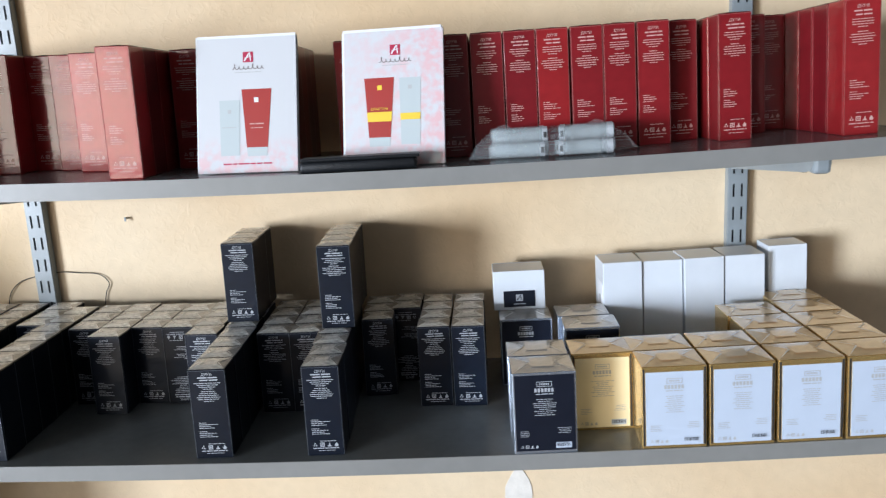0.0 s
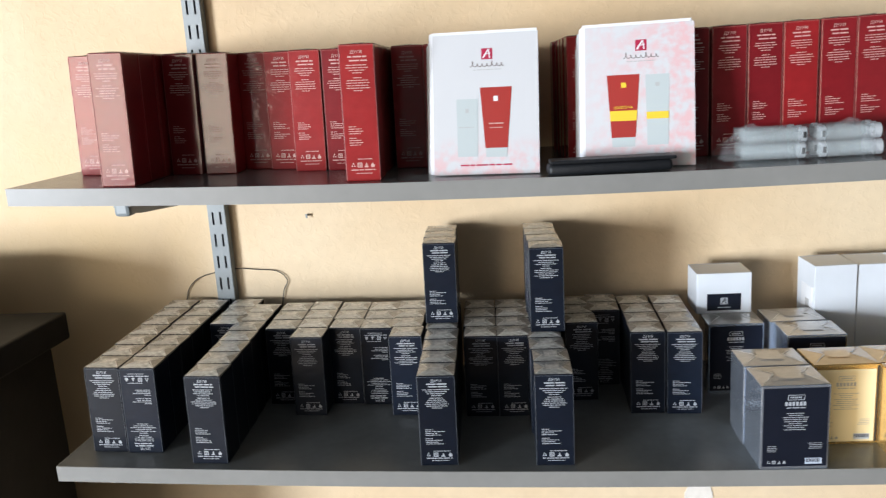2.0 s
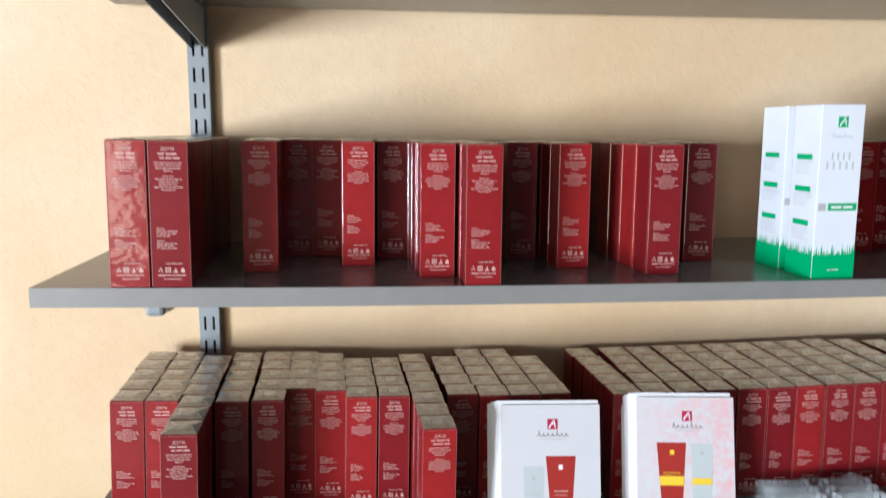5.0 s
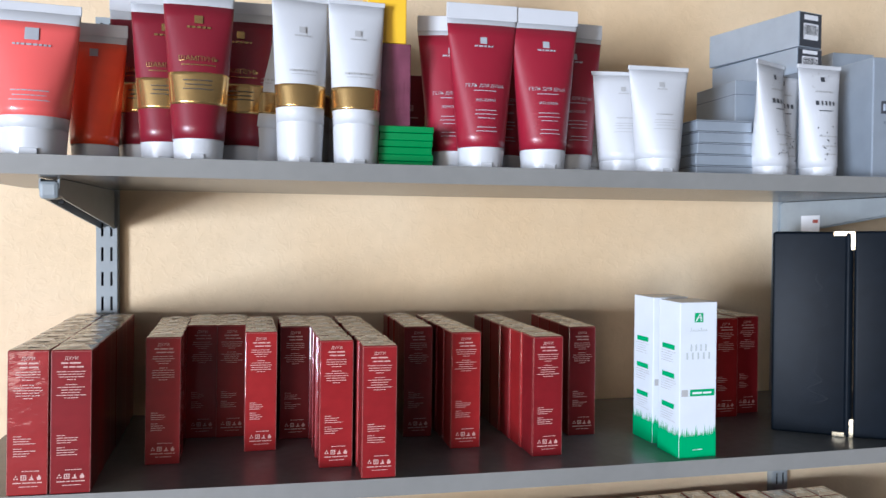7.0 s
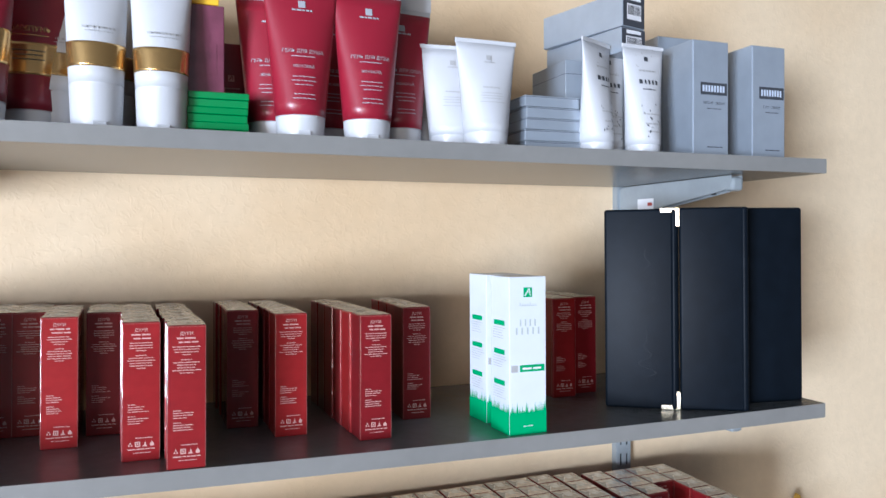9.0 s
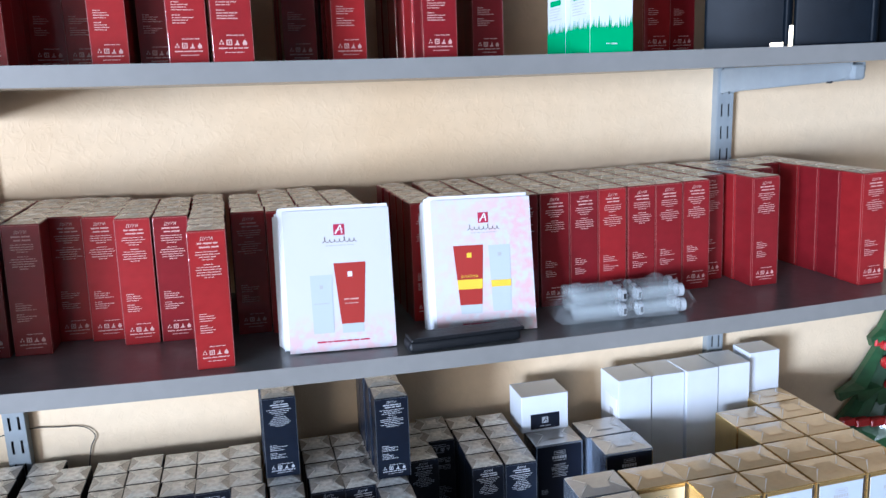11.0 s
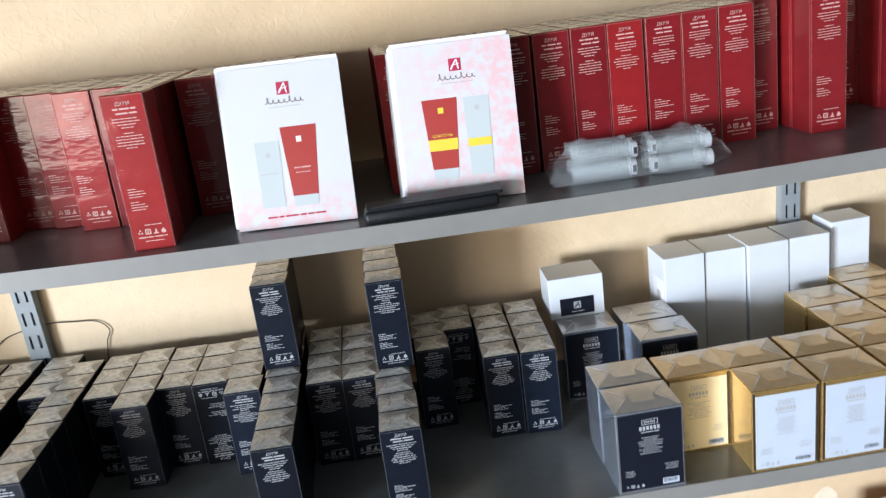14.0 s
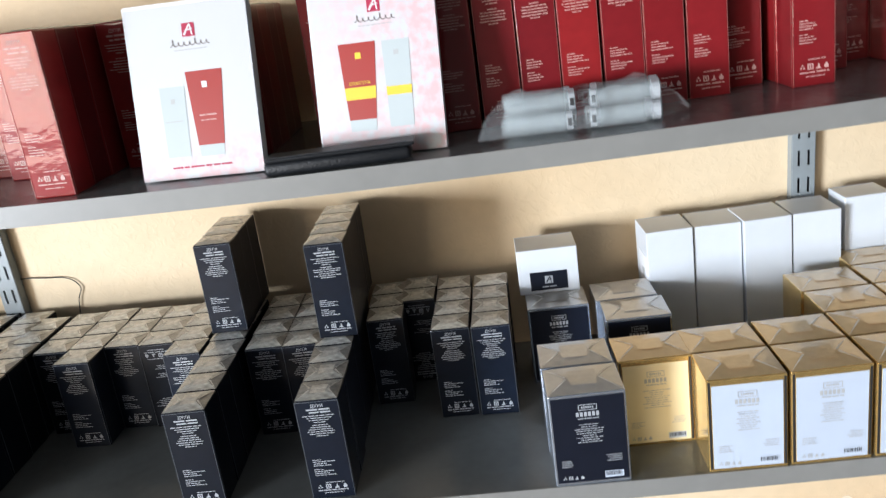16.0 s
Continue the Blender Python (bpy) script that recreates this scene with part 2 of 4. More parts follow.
M_PURPLE = material("purple_film_box", (0.16, 0.045, 0.075), 0.22, coat=0.8, vary=0.25, scale=40, stain=0.3, bump=0.3, bump_scale=60)
M_TUBE_W = material("white_plastic", (0.54, 0.55, 0.57), 0.42, coat=0.12, coat_rough=0.2, vary=0.02, scale=30)
M_TUBE_R = material("crimson_plastic", (0.25, 0.010, 0.026), 0.38, coat=0.15, coat_rough=0.2, vary=0.04, scale=30)
M_TUBE_M = material("maroon_plastic", (0.18, 0.008, 0.020), 0.38, coat=0.15, coat_rough=0.2, vary=0.04, scale=30)
M_TUBE_C = material("coral_plastic", (0.78, 0.12, 0.11), 0.3, coat=0.4)
M_TUBE_O = material("orange_plastic", (0.76, 0.065, 0.015), 0.3, coat=0.4, vary=0.05, scale=60, bump=0.1, bump_scale=60)
M_BAND = material("gold_band", (0.66, 0.43, 0.17), 0.24, metal=0.9, vary=0.04, scale=40)
M_GREY_BOX = material("pearl_grey_card", (0.33, 0.375, 0.43), 0.34, metal=0.35, coat=0.4, vary=0.04, scale=50, stain=0.05)
M_DARKGREY = material("slate_print", (0.045, 0.05, 0.06), 0.45)
M_WOOD = material("black_stained_wood", (0.008, 0.0075, 0.007), 0.5, spec=0.2, vary=0.25, scale=30, stretch=(0.2, 1, 1), bump=0.1, bump_scale=80)
M_CARD = material("brown_cardboard", (0.36, 0.22, 0.12), 0.75, vary=0.12, scale=30, stain=0.15, bump=0.2, bump_scale=80)
M_POLY = material("white_polythene", (0.62, 0.63, 0.66), 0.3, coat=0.4, vary=0.15, scale=30, bump=0.8, bump_scale=40)
M_FIR = material("green_plastic_fir", (0.020, 0.070, 0.026), 0.35, coat=0.3, vary=0.35, scale=60, bump=0.3, bump_scale=90)
M_REDP = material("red_plastic_relief", (0.45, 0.02, 0.02), 0.3, coat=0.4, vary=0.1, scale=60)
M_GOLDP = material("gold_plastic_relief", (0.62, 0.40, 0.08), 0.3, metal=0.6, vary=0.2, scale=80, bump=0.3, bump_scale=200)
M_SCUFF = material("scuffed_wallpaper", (0.78, 0.68, 0.53), 0.6, vary=0.08, scale=60, bump=0.3, bump_scale=120)
M_CABLE = material("dark_cable", (0.03, 0.028, 0.025), 0.5)
M_PATCH = material("bare_plaster", (0.70, 0.66, 0.60), 0.8, vary=0.08, scale=60, bump=0.4, bump_scale=120)


def clear_material(name, colour, rough, alpha):
    m = material(name, colour, rough, alpha=alpha, spec=0.8, bump=0.4, bump_scale=90)
    return m


M_BANDP = material("pale_label_band", (0.38, 0.40, 0.42), 0.5, vary=0.05, scale=80)
M_BAG = clear_material("clear_film", (0.72, 0.77, 0.79), 0.10, 0.13)
M_VIAL = clear_material("clear_plastic", (0.62, 0.70, 0.72), 0.05, 0.20)
M_GLASS = material("window_glass", (1, 1, 1), 0.0, transmission=1.0)

# ---------------------------------------------------------------- mesh helpers


def mesh_of(bm, name, mats, smooth=False):
    me = bpy.data.meshes.new(name)
    bm.normal_update()
    bm.to_mesh(me)
    bm.free()
    for m in (mats if isinstance(mats, (list, tuple)) else [mats]):
        me.materials.append(m)
    if smooth:
        for p in me.polygons:
            p.use_smooth = True
    return me


def part(name, bm, mat, parent, label="", smooth=False):
    ob = new(name, mesh_of(bm, name, mat, smooth) if isinstance(bm, bmesh.types.BMesh) else bm)
    ob.parent = parent
    if label:
        ob["label"] = label
    return ob


def thing(name, label, category, group="", kind="", at=None, data=None):
    ob = new(name, data)
    if at is not None:
        p = at.translation
        if SHELF_L < p.x < SHELF_R and p.y > FRONT - .02 and p.z > Z1 - .002 and "shelf" not in category and category not in ("bracket", "sticker", "nail"):
            dz, slope = hang(p.z, p.x)
            at = Matrix.Translation((p.x, p.y, p.z + dz)) @ pose(0, 0, 0, 0, -math.degrees(math.atan(slope))) @ Matrix.Translation(-p) @ at
        ob.matrix_world = at
    return tagged(ob, label, category, group, kind)


def slab(bm, x0, x1, y0, y1, z0, z1, bevel=0.0, mi=0, segments=1):
    """An upright block with bevelled edges, added to bm."""
    c = Matrix.LocRotScale(((x0 + x1) / 2, (y0 + y1) / 2, (z0 + z1) / 2), None, (x1 - x0, y1 - y0, z1 - z0))
    verts = bmesh.ops.create_cube(bm, size=1, matrix=c)["verts"]
    faces = {f for v in verts for f in v.link_faces}
    if bevel:
        edges = {e for v in verts for e in v.link_edges}
        out = bmesh.ops.bevel(bm, geom=list(edges), offset=bevel, segments=segments, affect="EDGES", profile=0.5)
        faces |= set(out["faces"])
    for f in faces:
        if f.is_valid:
            f.material_index = mi
    return bm


def block(x0, x1, y0, y1, z0, z1, bevel=0.0, segments=1):
    return slab(bmesh.new(), x0, x1, y0, y1, z0, z1, bevel, 0, segments)


def flat(bm, pts, mi=0):
    f = bm.faces.new([bm.verts.new(p) for p in pts])
    f.material_index = mi
    return f


def rect(bm, x0, x1, z0, z1, y, mi=0):
    return flat(bm, [(x0, y, z0), (x1, y, z0), (x1, y, z1), (x0, y, z1)], mi)


def prism(bm, outline, y0, y1, mi=0):
    """A plate with the outline (x, z), from y0 (front) to y1."""
    a = [bm.verts.new((x, y0, z)) for x, z in outline]
    b = [bm.verts.new((x, y1, z)) for x, z in outline]
    k = len(outline)
    fs = [bm.faces.new(a), bm.faces.new(b[::-1])]
    for i in range(k):
        fs.append(bm.faces.new([a[i], b[i], b[(i + 1) % k], a[(i + 1) % k]]))
    for f in fs:
        f.material_index = mi
    bmesh.ops.recalc_face_normals(bm, faces=fs)


def bar_line(bm, rng, x0, x1, z, h, y, mi=0):
    """One line of unreadable print: short bars with word gaps."""
    x = x0
    while x < x1 - h * 0.8:
        w = min(rng.uniform(2.5, 8.0) * h, x1 - x)
        rect(bm, x, x + w, z, z + h, y, mi)
        x += w + h * 0.8


def letters(bm, text, height, x, z, y, mi=0, centre=True, surface=None, bold=0.0, turn=False):
    """Readable words with the built-in font, as thin faces at the plane y or on a surface(x, z) -> y."""
    cu = bpy.data.curves.new("words", "FONT")
    cu.body, cu.size, cu.resolution_u, cu.offset = text, height * 1.38, 1, bold * height
    cu.align_x = "CENTER" if centre else "LEFT"
    ob = new("words", cu)
    me = bpy.data.meshes.new_from_object(ob.evaluated_get(bpy.context.evaluated_depsgraph_get()))
    put = []
    for v in me.vertices:
        a, c = (-v.co.x, height - v.co.y) if turn else (v.co.x, v.co.y)
        px, pz = x + a, z + c
        put.append(bm.verts.new((px, surface(px, pz) if surface else y, pz)))
    for p in me.polygons:
        try:
            bm.faces.new([put[i] for i in p.vertices]).material_index = mi
        except ValueError:
            pass
    bpy.data.objects.remove(ob)
    bpy.data.meshes.remove(me)
    bpy.data.curves.remove(cu)


def icons(bm, x0, x1, z, s, y, mi=0):
    """Four packaging marks: three arrows, a framed square, a tripod and a flame, as plain shapes."""
    step = (x1 - x0 - s) / 3
    for i in range(4):
        cx, cz = x0 + s / 2 + i * step, z + s / 2
        if i == 0:
            for a in (90, 210, 330):
                ax, az = cx + s * 0.3 * math.cos(radians(a)), cz + s * 0.3 * math.sin(radians(a))
                flat(bm, [(ax - s * .2, y, az - s * .18), (ax + s * .2, y, az - s * .18), (ax, y, az + s * .24)], mi)
        elif i == 1:
            r, q = s / 2, s * 0.3
            rect(bm, cx - r, cx + r, cz + q, cz + r, y, mi), rect(bm, cx - r, cx + r, cz - r, cz - q, y, mi)
            rect(bm, cx - r, cx - q, cz - q, cz + q, y, mi), rect(bm, cx + q, cx + r, cz - q, cz + q, y, mi)
            rect(bm, cx - s * .12, cx + s * .12, cz - s * .2, cz + s * .2, y, mi)
        elif i == 2:
            flat(bm, [(cx - r, y, cz - r), (cx + r, y, cz - r), (cx + s * .3, y, cz - s * .2), (cx - s * .3, y, cz - s * .2)], mi)
            flat(bm, [(cx - s * .1, y, cz - s * .2), (cx + s * .25, y, cz - s * .2), (cx + s * .1, y, cz + r), (cx - s * .1, y, cz + s * .1)], mi)
        else:
            flat(bm, [(cx - s * .3, y, cz - r), (cx + s * .3, y, cz - r), (cx + s * .42, y, cz - s * .1), (cx, y, cz + r), (cx - s * .42, y, cz - s * .1)], mi)


def mark(bm, x, z, s, y, mi=0, ink=1):
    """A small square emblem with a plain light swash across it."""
    rect(bm, x - s / 2, x + s / 2, z - s / 2, z + s / 2, y, mi)
    flat(bm, [(x - s * .42, y - .0003, z - s * .35), (x - s * .28, y - .0003, z - s * .4), (x + s * .2, y - .0003, z + s * .42), (x + s * .08, y - .0003, z + s * .42)], ink)
    flat(bm, [(x + s * .1, y - .0003, z + s * .42), (x + s * .2, y - .0003, z + s * .42), (x + s * .32, y - .0003, z - s * .38), (x + s * .22, y - .0003, z - s * .38)], ink)
    flat(bm, [(x - s * .3, y - .0003, z - s * .05), (x + s * .35, y - .0003, z + s * .1), (x + s * .35, y - .0003, z + s * .03), (x - s * .3, y - .0003, z - s * .12)], ink)


def swash(bm, x, z, w, h, y, mi=0):
    """A brand's script line as one thin looping ribbon with a taller first stroke."""
    n, t = 64, h * .07
    pts = []
    for i in range(n + 1):
        u = i / n
        rise = h * (1.0 if u < .16 else .55 + (.4 if .55 < u < .72 else 0))
        pts.append((x + (u - .5) * w + h * .22 * math.sin(u * 44), z + rise * (.5 - .5 * math.cos(u * 44))))
    for (x0, z0), (x1, z1) in zip(pts, pts[1:]):
        ln = math.hypot(x1 - x0, z1 - z0) or 1
        dx, dz = -(z1 - z0) / ln * t, (x1 - x0) / ln * t
        flat(bm, [(x0 - dx, y, z0 - dz), (x1 - dx, y, z1 - dz), (x1 + dx, y, z1 + dz), (x0 + dx, y, z0 + dz)], mi)


def name_blocks(bm, x, z, w, h, n, y, mi=0, fill=0.7):
    """A brand's capitals as a row of n plain blocks."""
    p = w / n
    for i in range(n):
        rect(bm, x - w / 2 + i * p, x - w / 2 + (i + fill) * p, z, z + h, y, mi)


def barcode(bm, rng, x0, x1, z0, z1, y, paper, ink):
    if paper is not None:
        rect(bm, x0, x1, z0, z1, y, paper)
    x = x0 + (x1 - x0) * 0.06
    while x < x1 - (x1 - x0) * 0.08:
        w = rng.choice((0.3, 0.5, 0.8)) * 0.001
        rect(bm, x, x + w, z0 + (z1 - z0) * 0.3, z1 - (z1 - z0) * 0.1, y - .0002, ink)
        x += w + rng.choice((0.4, 0.6)) * 0.001


# ---------------------------------------------------------------- room
def room():
    bm = block(ROOM_L - .2, ROOM_R + .2, WALL, WALL + .2, 0, ROOM_H)
    thing("wall_north", "cream embossed vinyl wallpaper, slightly stained", "wall", kind="structure", data=mesh_of(bm, "wall_north", M_WALL))
    bm = block(ROOM_R, ROOM_R + .2, ROOM_B - .2, WALL, 0, ROOM_H)
    thing("wall_east", "plain painted room wall", "wall", kind="structure", data=mesh_of(bm, "wall_east", M_PLASTER))

    def holed(name, axis, a0, a1, h0, h1, z0, z1, p):
        bm = bmesh.new()
        for u0, u1, w0, w1 in ((a0, h0, 0, ROOM_H), (h1, a1, 0, ROOM_H), (h0, h1, 0, z0), (h0, h1, z1, ROOM_H)):
            if axis == "x":
                slab(bm, u0, u1, p - .2, p, w0, w1)
            else:
                slab(bm, p - .2, p, u0, u1, w0, w1)
        return thing(name, "plain painted room wall with a window opening", "wall", kind="structure", data=mesh_of(bm, name, M_PLASTER))
    holed("wall_south", "x", ROOM_L, ROOM_R, -4.65, -2.15, 0.70, 2.20, ROOM_B)
    holed("wall_west", "y", ROOM_B - .2, WALL, -4.87, -2.83, 0.58, 2.11, ROOM_L)
    for i, (x0, x1, y0, y1) in enumerate(((-4.65, -2.15, ROOM_B - .12, ROOM_B - .06), (ROOM_L - .12, ROOM_L - .06, -4.87, -2.83))):
        win = thing("window_%d" % (i + 1), "white framed window letting in daylight", "window", kind="structure")
        along = x1 - x0 > y1 - y0
        bm = bmesh.new()
        for k in range(3):
            if along:
                c = x0 + (x1 - x0 - .05) * k / 2
                slab(bm, c, c + .05, y0, y1, .75, 2.05, .004)
            else:
                c = y0 + (y1 - y0 - .05) * k / 2
                slab(bm, x0, x1, c, c + .05, .75, 2.05, .004)
        for z in (.70, 2.05):
            slab(bm, x0, x1, y0, y1, z, z + .05, .004)
        part("window_frame", bm, M_TUBE_W, win)
    thing("floor", "dark brown linoleum floor", "floor", kind="structure",
          data=mesh_of(block(ROOM_L - .2, ROOM_R + .2, ROOM_B - .2, WALL + .2, -.1, 0), "floor", M_FLOOR))
    thing("ceiling", "dull grey painted ceiling", "ceiling", kind="structure",
          data=mesh_of(block(ROOM_L - .2, ROOM_R + .2, ROOM_B - .2, WALL + .2, ROOM_H, ROOM_H + .1), "ceiling", M_CEIL))


room()

# ---------------------------------------------------------------- shelf system
UP_X = (-0.581, 0.410)
UP_FACE = WALL - 0.014


def upright():
    """A slotted steel channel: a face plate with two rows of slots, two flanges."""
    w, z0, z1, pitch = 0.0125, 1.045, 2.17, 0.032
    bm = bmesh.new()
    xs = (-w, -.0070, -.0040, .0040, .0070, w)
    z = z0
    while z < z1 - .001:
        a, b = z + .007, z + .025
        for i in range(5):
            if i in (1, 3):
                rect(bm, xs[i], xs[i + 1], z, a, 0), rect(bm, xs[i], xs[i + 1], b, z + pitch, 0)
            else:
                rect(bm, xs[i], xs[i + 1], z, z + pitch, 0)
        z += pitch
    top = z
    bmesh.ops.remove_doubles(bm, verts=bm.verts, dist=1e-5)
    out = bmesh.ops.extrude_face_region(bm, geom=bm.faces[:])
    bmesh.ops.translate(bm, vec=(0, .0015, 0), verts=[v for v in out["geom"] if isinstance(v, bmesh.types.BMVert)])
    bmesh.ops.recalc_face_normals(bm, faces=bm.faces[:])
    plate = mesh_of(bm, "face_plate", M_STEEL)
    side = [mesh_of(block(s * w - .0008, s * w + .0008, .0016, .0138, z0, top), "flange", M_STEEL) for s in (-1, 1)]
    # added near-black sheet that gives the hollow channel its shade
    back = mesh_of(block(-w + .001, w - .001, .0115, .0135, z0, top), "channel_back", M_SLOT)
    for x in UP_X:
        up = thing("shelf_upright", "grey painted steel slotted upright screwed to the wall", "shelf upright", "shelf uprights", at=pose(x, UP_FACE, 0))
        part("face_plate", plate, None, up)
        for s in side:
            part("flange", s, None, up)
        part("channel_back", back, None, up, "dark sheet painted as shade in the slots")


upright()


def bracket(z, deep):
    """Twin tapered cheeks with a rounded nose under the shelf."""
    for x in UP_X:
        br = thing("shelf_bracket", "grey steel shelf bracket hooked into the upright", "bracket", "shelf brackets", at=pose(x, UP_FACE, z - THICK))
        for s in (-1, 1):
            bm = bmesh.new()
            out = [(0, -.004), (0, -deep), (-.02, .003 - deep), (-.232, -.021), (-.247, -.018), (-.254, -.010), (-.253, -.001), (-.01, -.001)]
            a = [bm.verts.new((s * .0085 - .0009, y, zz)) for y, zz in out]
            b = [bm.verts.new((s * .0085 + .0009, y, zz)) for y, zz in out]
            bm.faces.new(a), bm.faces.new(b[::-1])
            for i in range(len(out)):
                bm.faces.new([a[i], b[i], b[(i + 1) % len(out)], a[(i + 1) % len(out)]])
            bmesh.ops.recalc_face_normals(bm, faces=bm.faces[:])
            part("cheek", bm, M_STEEL, br)
        part("nose", block(-.0092, .0092, -.256, -.239, -.021, -.003, .004, 2), M_STEEL, br)
        part("top_web", block(-.0076, .0076, -.237, -.004, -.0035, -.0012), M_STEEL, br)
        part("fixing_screw", block(-.003, .003, -.212, -.206, -.024, -.004, .001), M_SLOT, br, "dark screw head")


def bent_board(x0, x1, y0, y1, z, n=24):
    """A shelf board that hangs a little between its supports."""
    bm = bmesh.new()
    rows = []
    for i in range(n + 1):
        x = x0 + (x1 - x0) * i / n
        dz = hang(z, x)[0]
        rows.append([bm.verts.new((x, y, dz + h)) for y, h in ((y0, -THICK), (y1, -THICK), (y1, 0), (y0, 0))])
    for a, b in zip(rows, rows[1:]):
        for k in range(4):
            bm.faces.new([a[k], a[(k + 1) % 4], b[(k + 1) % 4], b[k]])
    bm.faces.new(rows[0][::-1]), bm.faces.new(rows[-1])
    bmesh.ops.recalc_face_normals(bm, faces=bm.faces[:])
    return bm


for _z, _deep in ((Z1, .045), (Z2, .042), (Z3, .036), (Z4, .050)):
    bracket(_z, _deep)
    sh = thing("shelf_board", "grey laminated chipboard shelf on steel brackets", "shelf", "wall shelves", at=pose(0, 0, _z))
    part("board", bent_board(SHELF_L + .0007, SHELF_R - .0007, FRONT + .0012, BACK, _z), M_SHELF, sh)
    part("edge_band", bent_board(SHELF_L, SHELF_R, FRONT, FRONT + .0012, _z), M_EDGE, sh, "lighter grey edge strip")
    for _x in (SHELF_L, SHELF_R - .0007):
        part("end_band", bent_board(_x, _x + .0007, FRONT + .0012, BACK, _z, 1), M_EDGE, sh, "lighter grey edge strip")
# price sticker on the bracket under the top shelf
_st = thing("sticker", "small white paper sticker on a steel bracket", "sticker", at=pose(UP_X[1] - .0096, UP_FACE - .07, Z4 - THICK - .034))
part("paper", block(-.0004, 0, -.02, .02, -.012, .012), M_PAPER, _st)
part("print", block(-.0008, -.0005, -.017, -.006, .001, .006), M_RED_INK, _st, "red printed bar")

# ---------------------------------------------------------------- cartons of perfume
R_W, R_D, R_H = 0.0346, 0.0362, 0.133
B_W, B_D, B_H = 0.0402, 0.0366, 0.103


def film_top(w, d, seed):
    """Folded film ends on a carton's top: two long flaps and two side triangles, with creases; shade and glints are
    painted in.
    """
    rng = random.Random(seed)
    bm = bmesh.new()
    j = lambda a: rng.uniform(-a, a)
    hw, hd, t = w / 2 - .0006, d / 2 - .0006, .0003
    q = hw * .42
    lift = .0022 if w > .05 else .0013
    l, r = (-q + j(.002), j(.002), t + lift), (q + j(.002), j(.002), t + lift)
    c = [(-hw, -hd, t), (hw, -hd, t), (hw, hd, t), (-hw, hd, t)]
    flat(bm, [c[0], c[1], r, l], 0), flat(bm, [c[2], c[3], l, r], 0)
    # material 2 is darkened as shade on the red and black cartons
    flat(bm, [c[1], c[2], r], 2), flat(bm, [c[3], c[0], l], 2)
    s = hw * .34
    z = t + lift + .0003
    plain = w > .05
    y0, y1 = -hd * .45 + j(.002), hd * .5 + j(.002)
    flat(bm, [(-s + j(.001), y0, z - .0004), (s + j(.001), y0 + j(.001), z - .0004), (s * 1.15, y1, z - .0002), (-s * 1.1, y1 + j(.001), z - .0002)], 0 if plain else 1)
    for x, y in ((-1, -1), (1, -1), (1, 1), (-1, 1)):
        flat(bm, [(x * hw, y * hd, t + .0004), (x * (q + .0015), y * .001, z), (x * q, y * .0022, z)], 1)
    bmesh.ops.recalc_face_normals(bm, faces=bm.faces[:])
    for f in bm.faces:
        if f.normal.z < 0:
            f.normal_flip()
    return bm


def perfume_print(w, h, seed, block_no, turn=False):
    """Front print in three blocks: 0 the word at the head, 1 centred lines that cannot be read, 2 the foot lines and packaging marks."""
    rng = random.Random(seed + block_no)
    bm = bmesh.new()
    y = -.0004
    s = h / 0.104
    if block_no == 0:
        letters(bm, "ДУХИ", .0030, 0, h * .933, y, 0, bold=.01)
    elif block_no == 1:
        bar_line(bm, rng, -w * .25, w * .28, h * .905, .0014, y)
        bar_line(bm, rng, -w * .20, w * .30, h * .878, .0013, y)
        z = h * .848
        for k in range(10):
            half = w * rng.uniform(.22, .37) * (.5 if k in (3, 4, 9) else 1)
            if k == 4:
                z -= .006 * (s - .9)
            bar_line(bm, rng, -half, half, z, .00075, y)
            z -= .00225 * (1 + (s - 1) * .3)
    else:
        z = h * .405
        for k in range(9):
            if k != 4:
                bar_line(bm, rng, -w * .34, -w * .34 + w * (.2 if k in (0, 5) else rng.uniform(.3, .55)), z, .00072, y)
            z -= .00205 * (1 + (s - 1) * .35)
        bar_line(bm, rng, -w * .14, w * .30, h * .165, .0007, y)
        icons(bm, -w * .34, w * .36, h * .105, .0048, y)
        bar_line(bm, rng, -w * .34, w * .36, h * .083, .0010, y)
        bar_line(bm, rng, -w * .20, w * .26, h * .058, .0007, y)
    if turn:
        bmesh.ops.rotate(bm, cent=(0, 0, h / 2), matrix=Matrix.Rotation(math.pi, 3, "Y"), verts=bm.verts)
    return bm


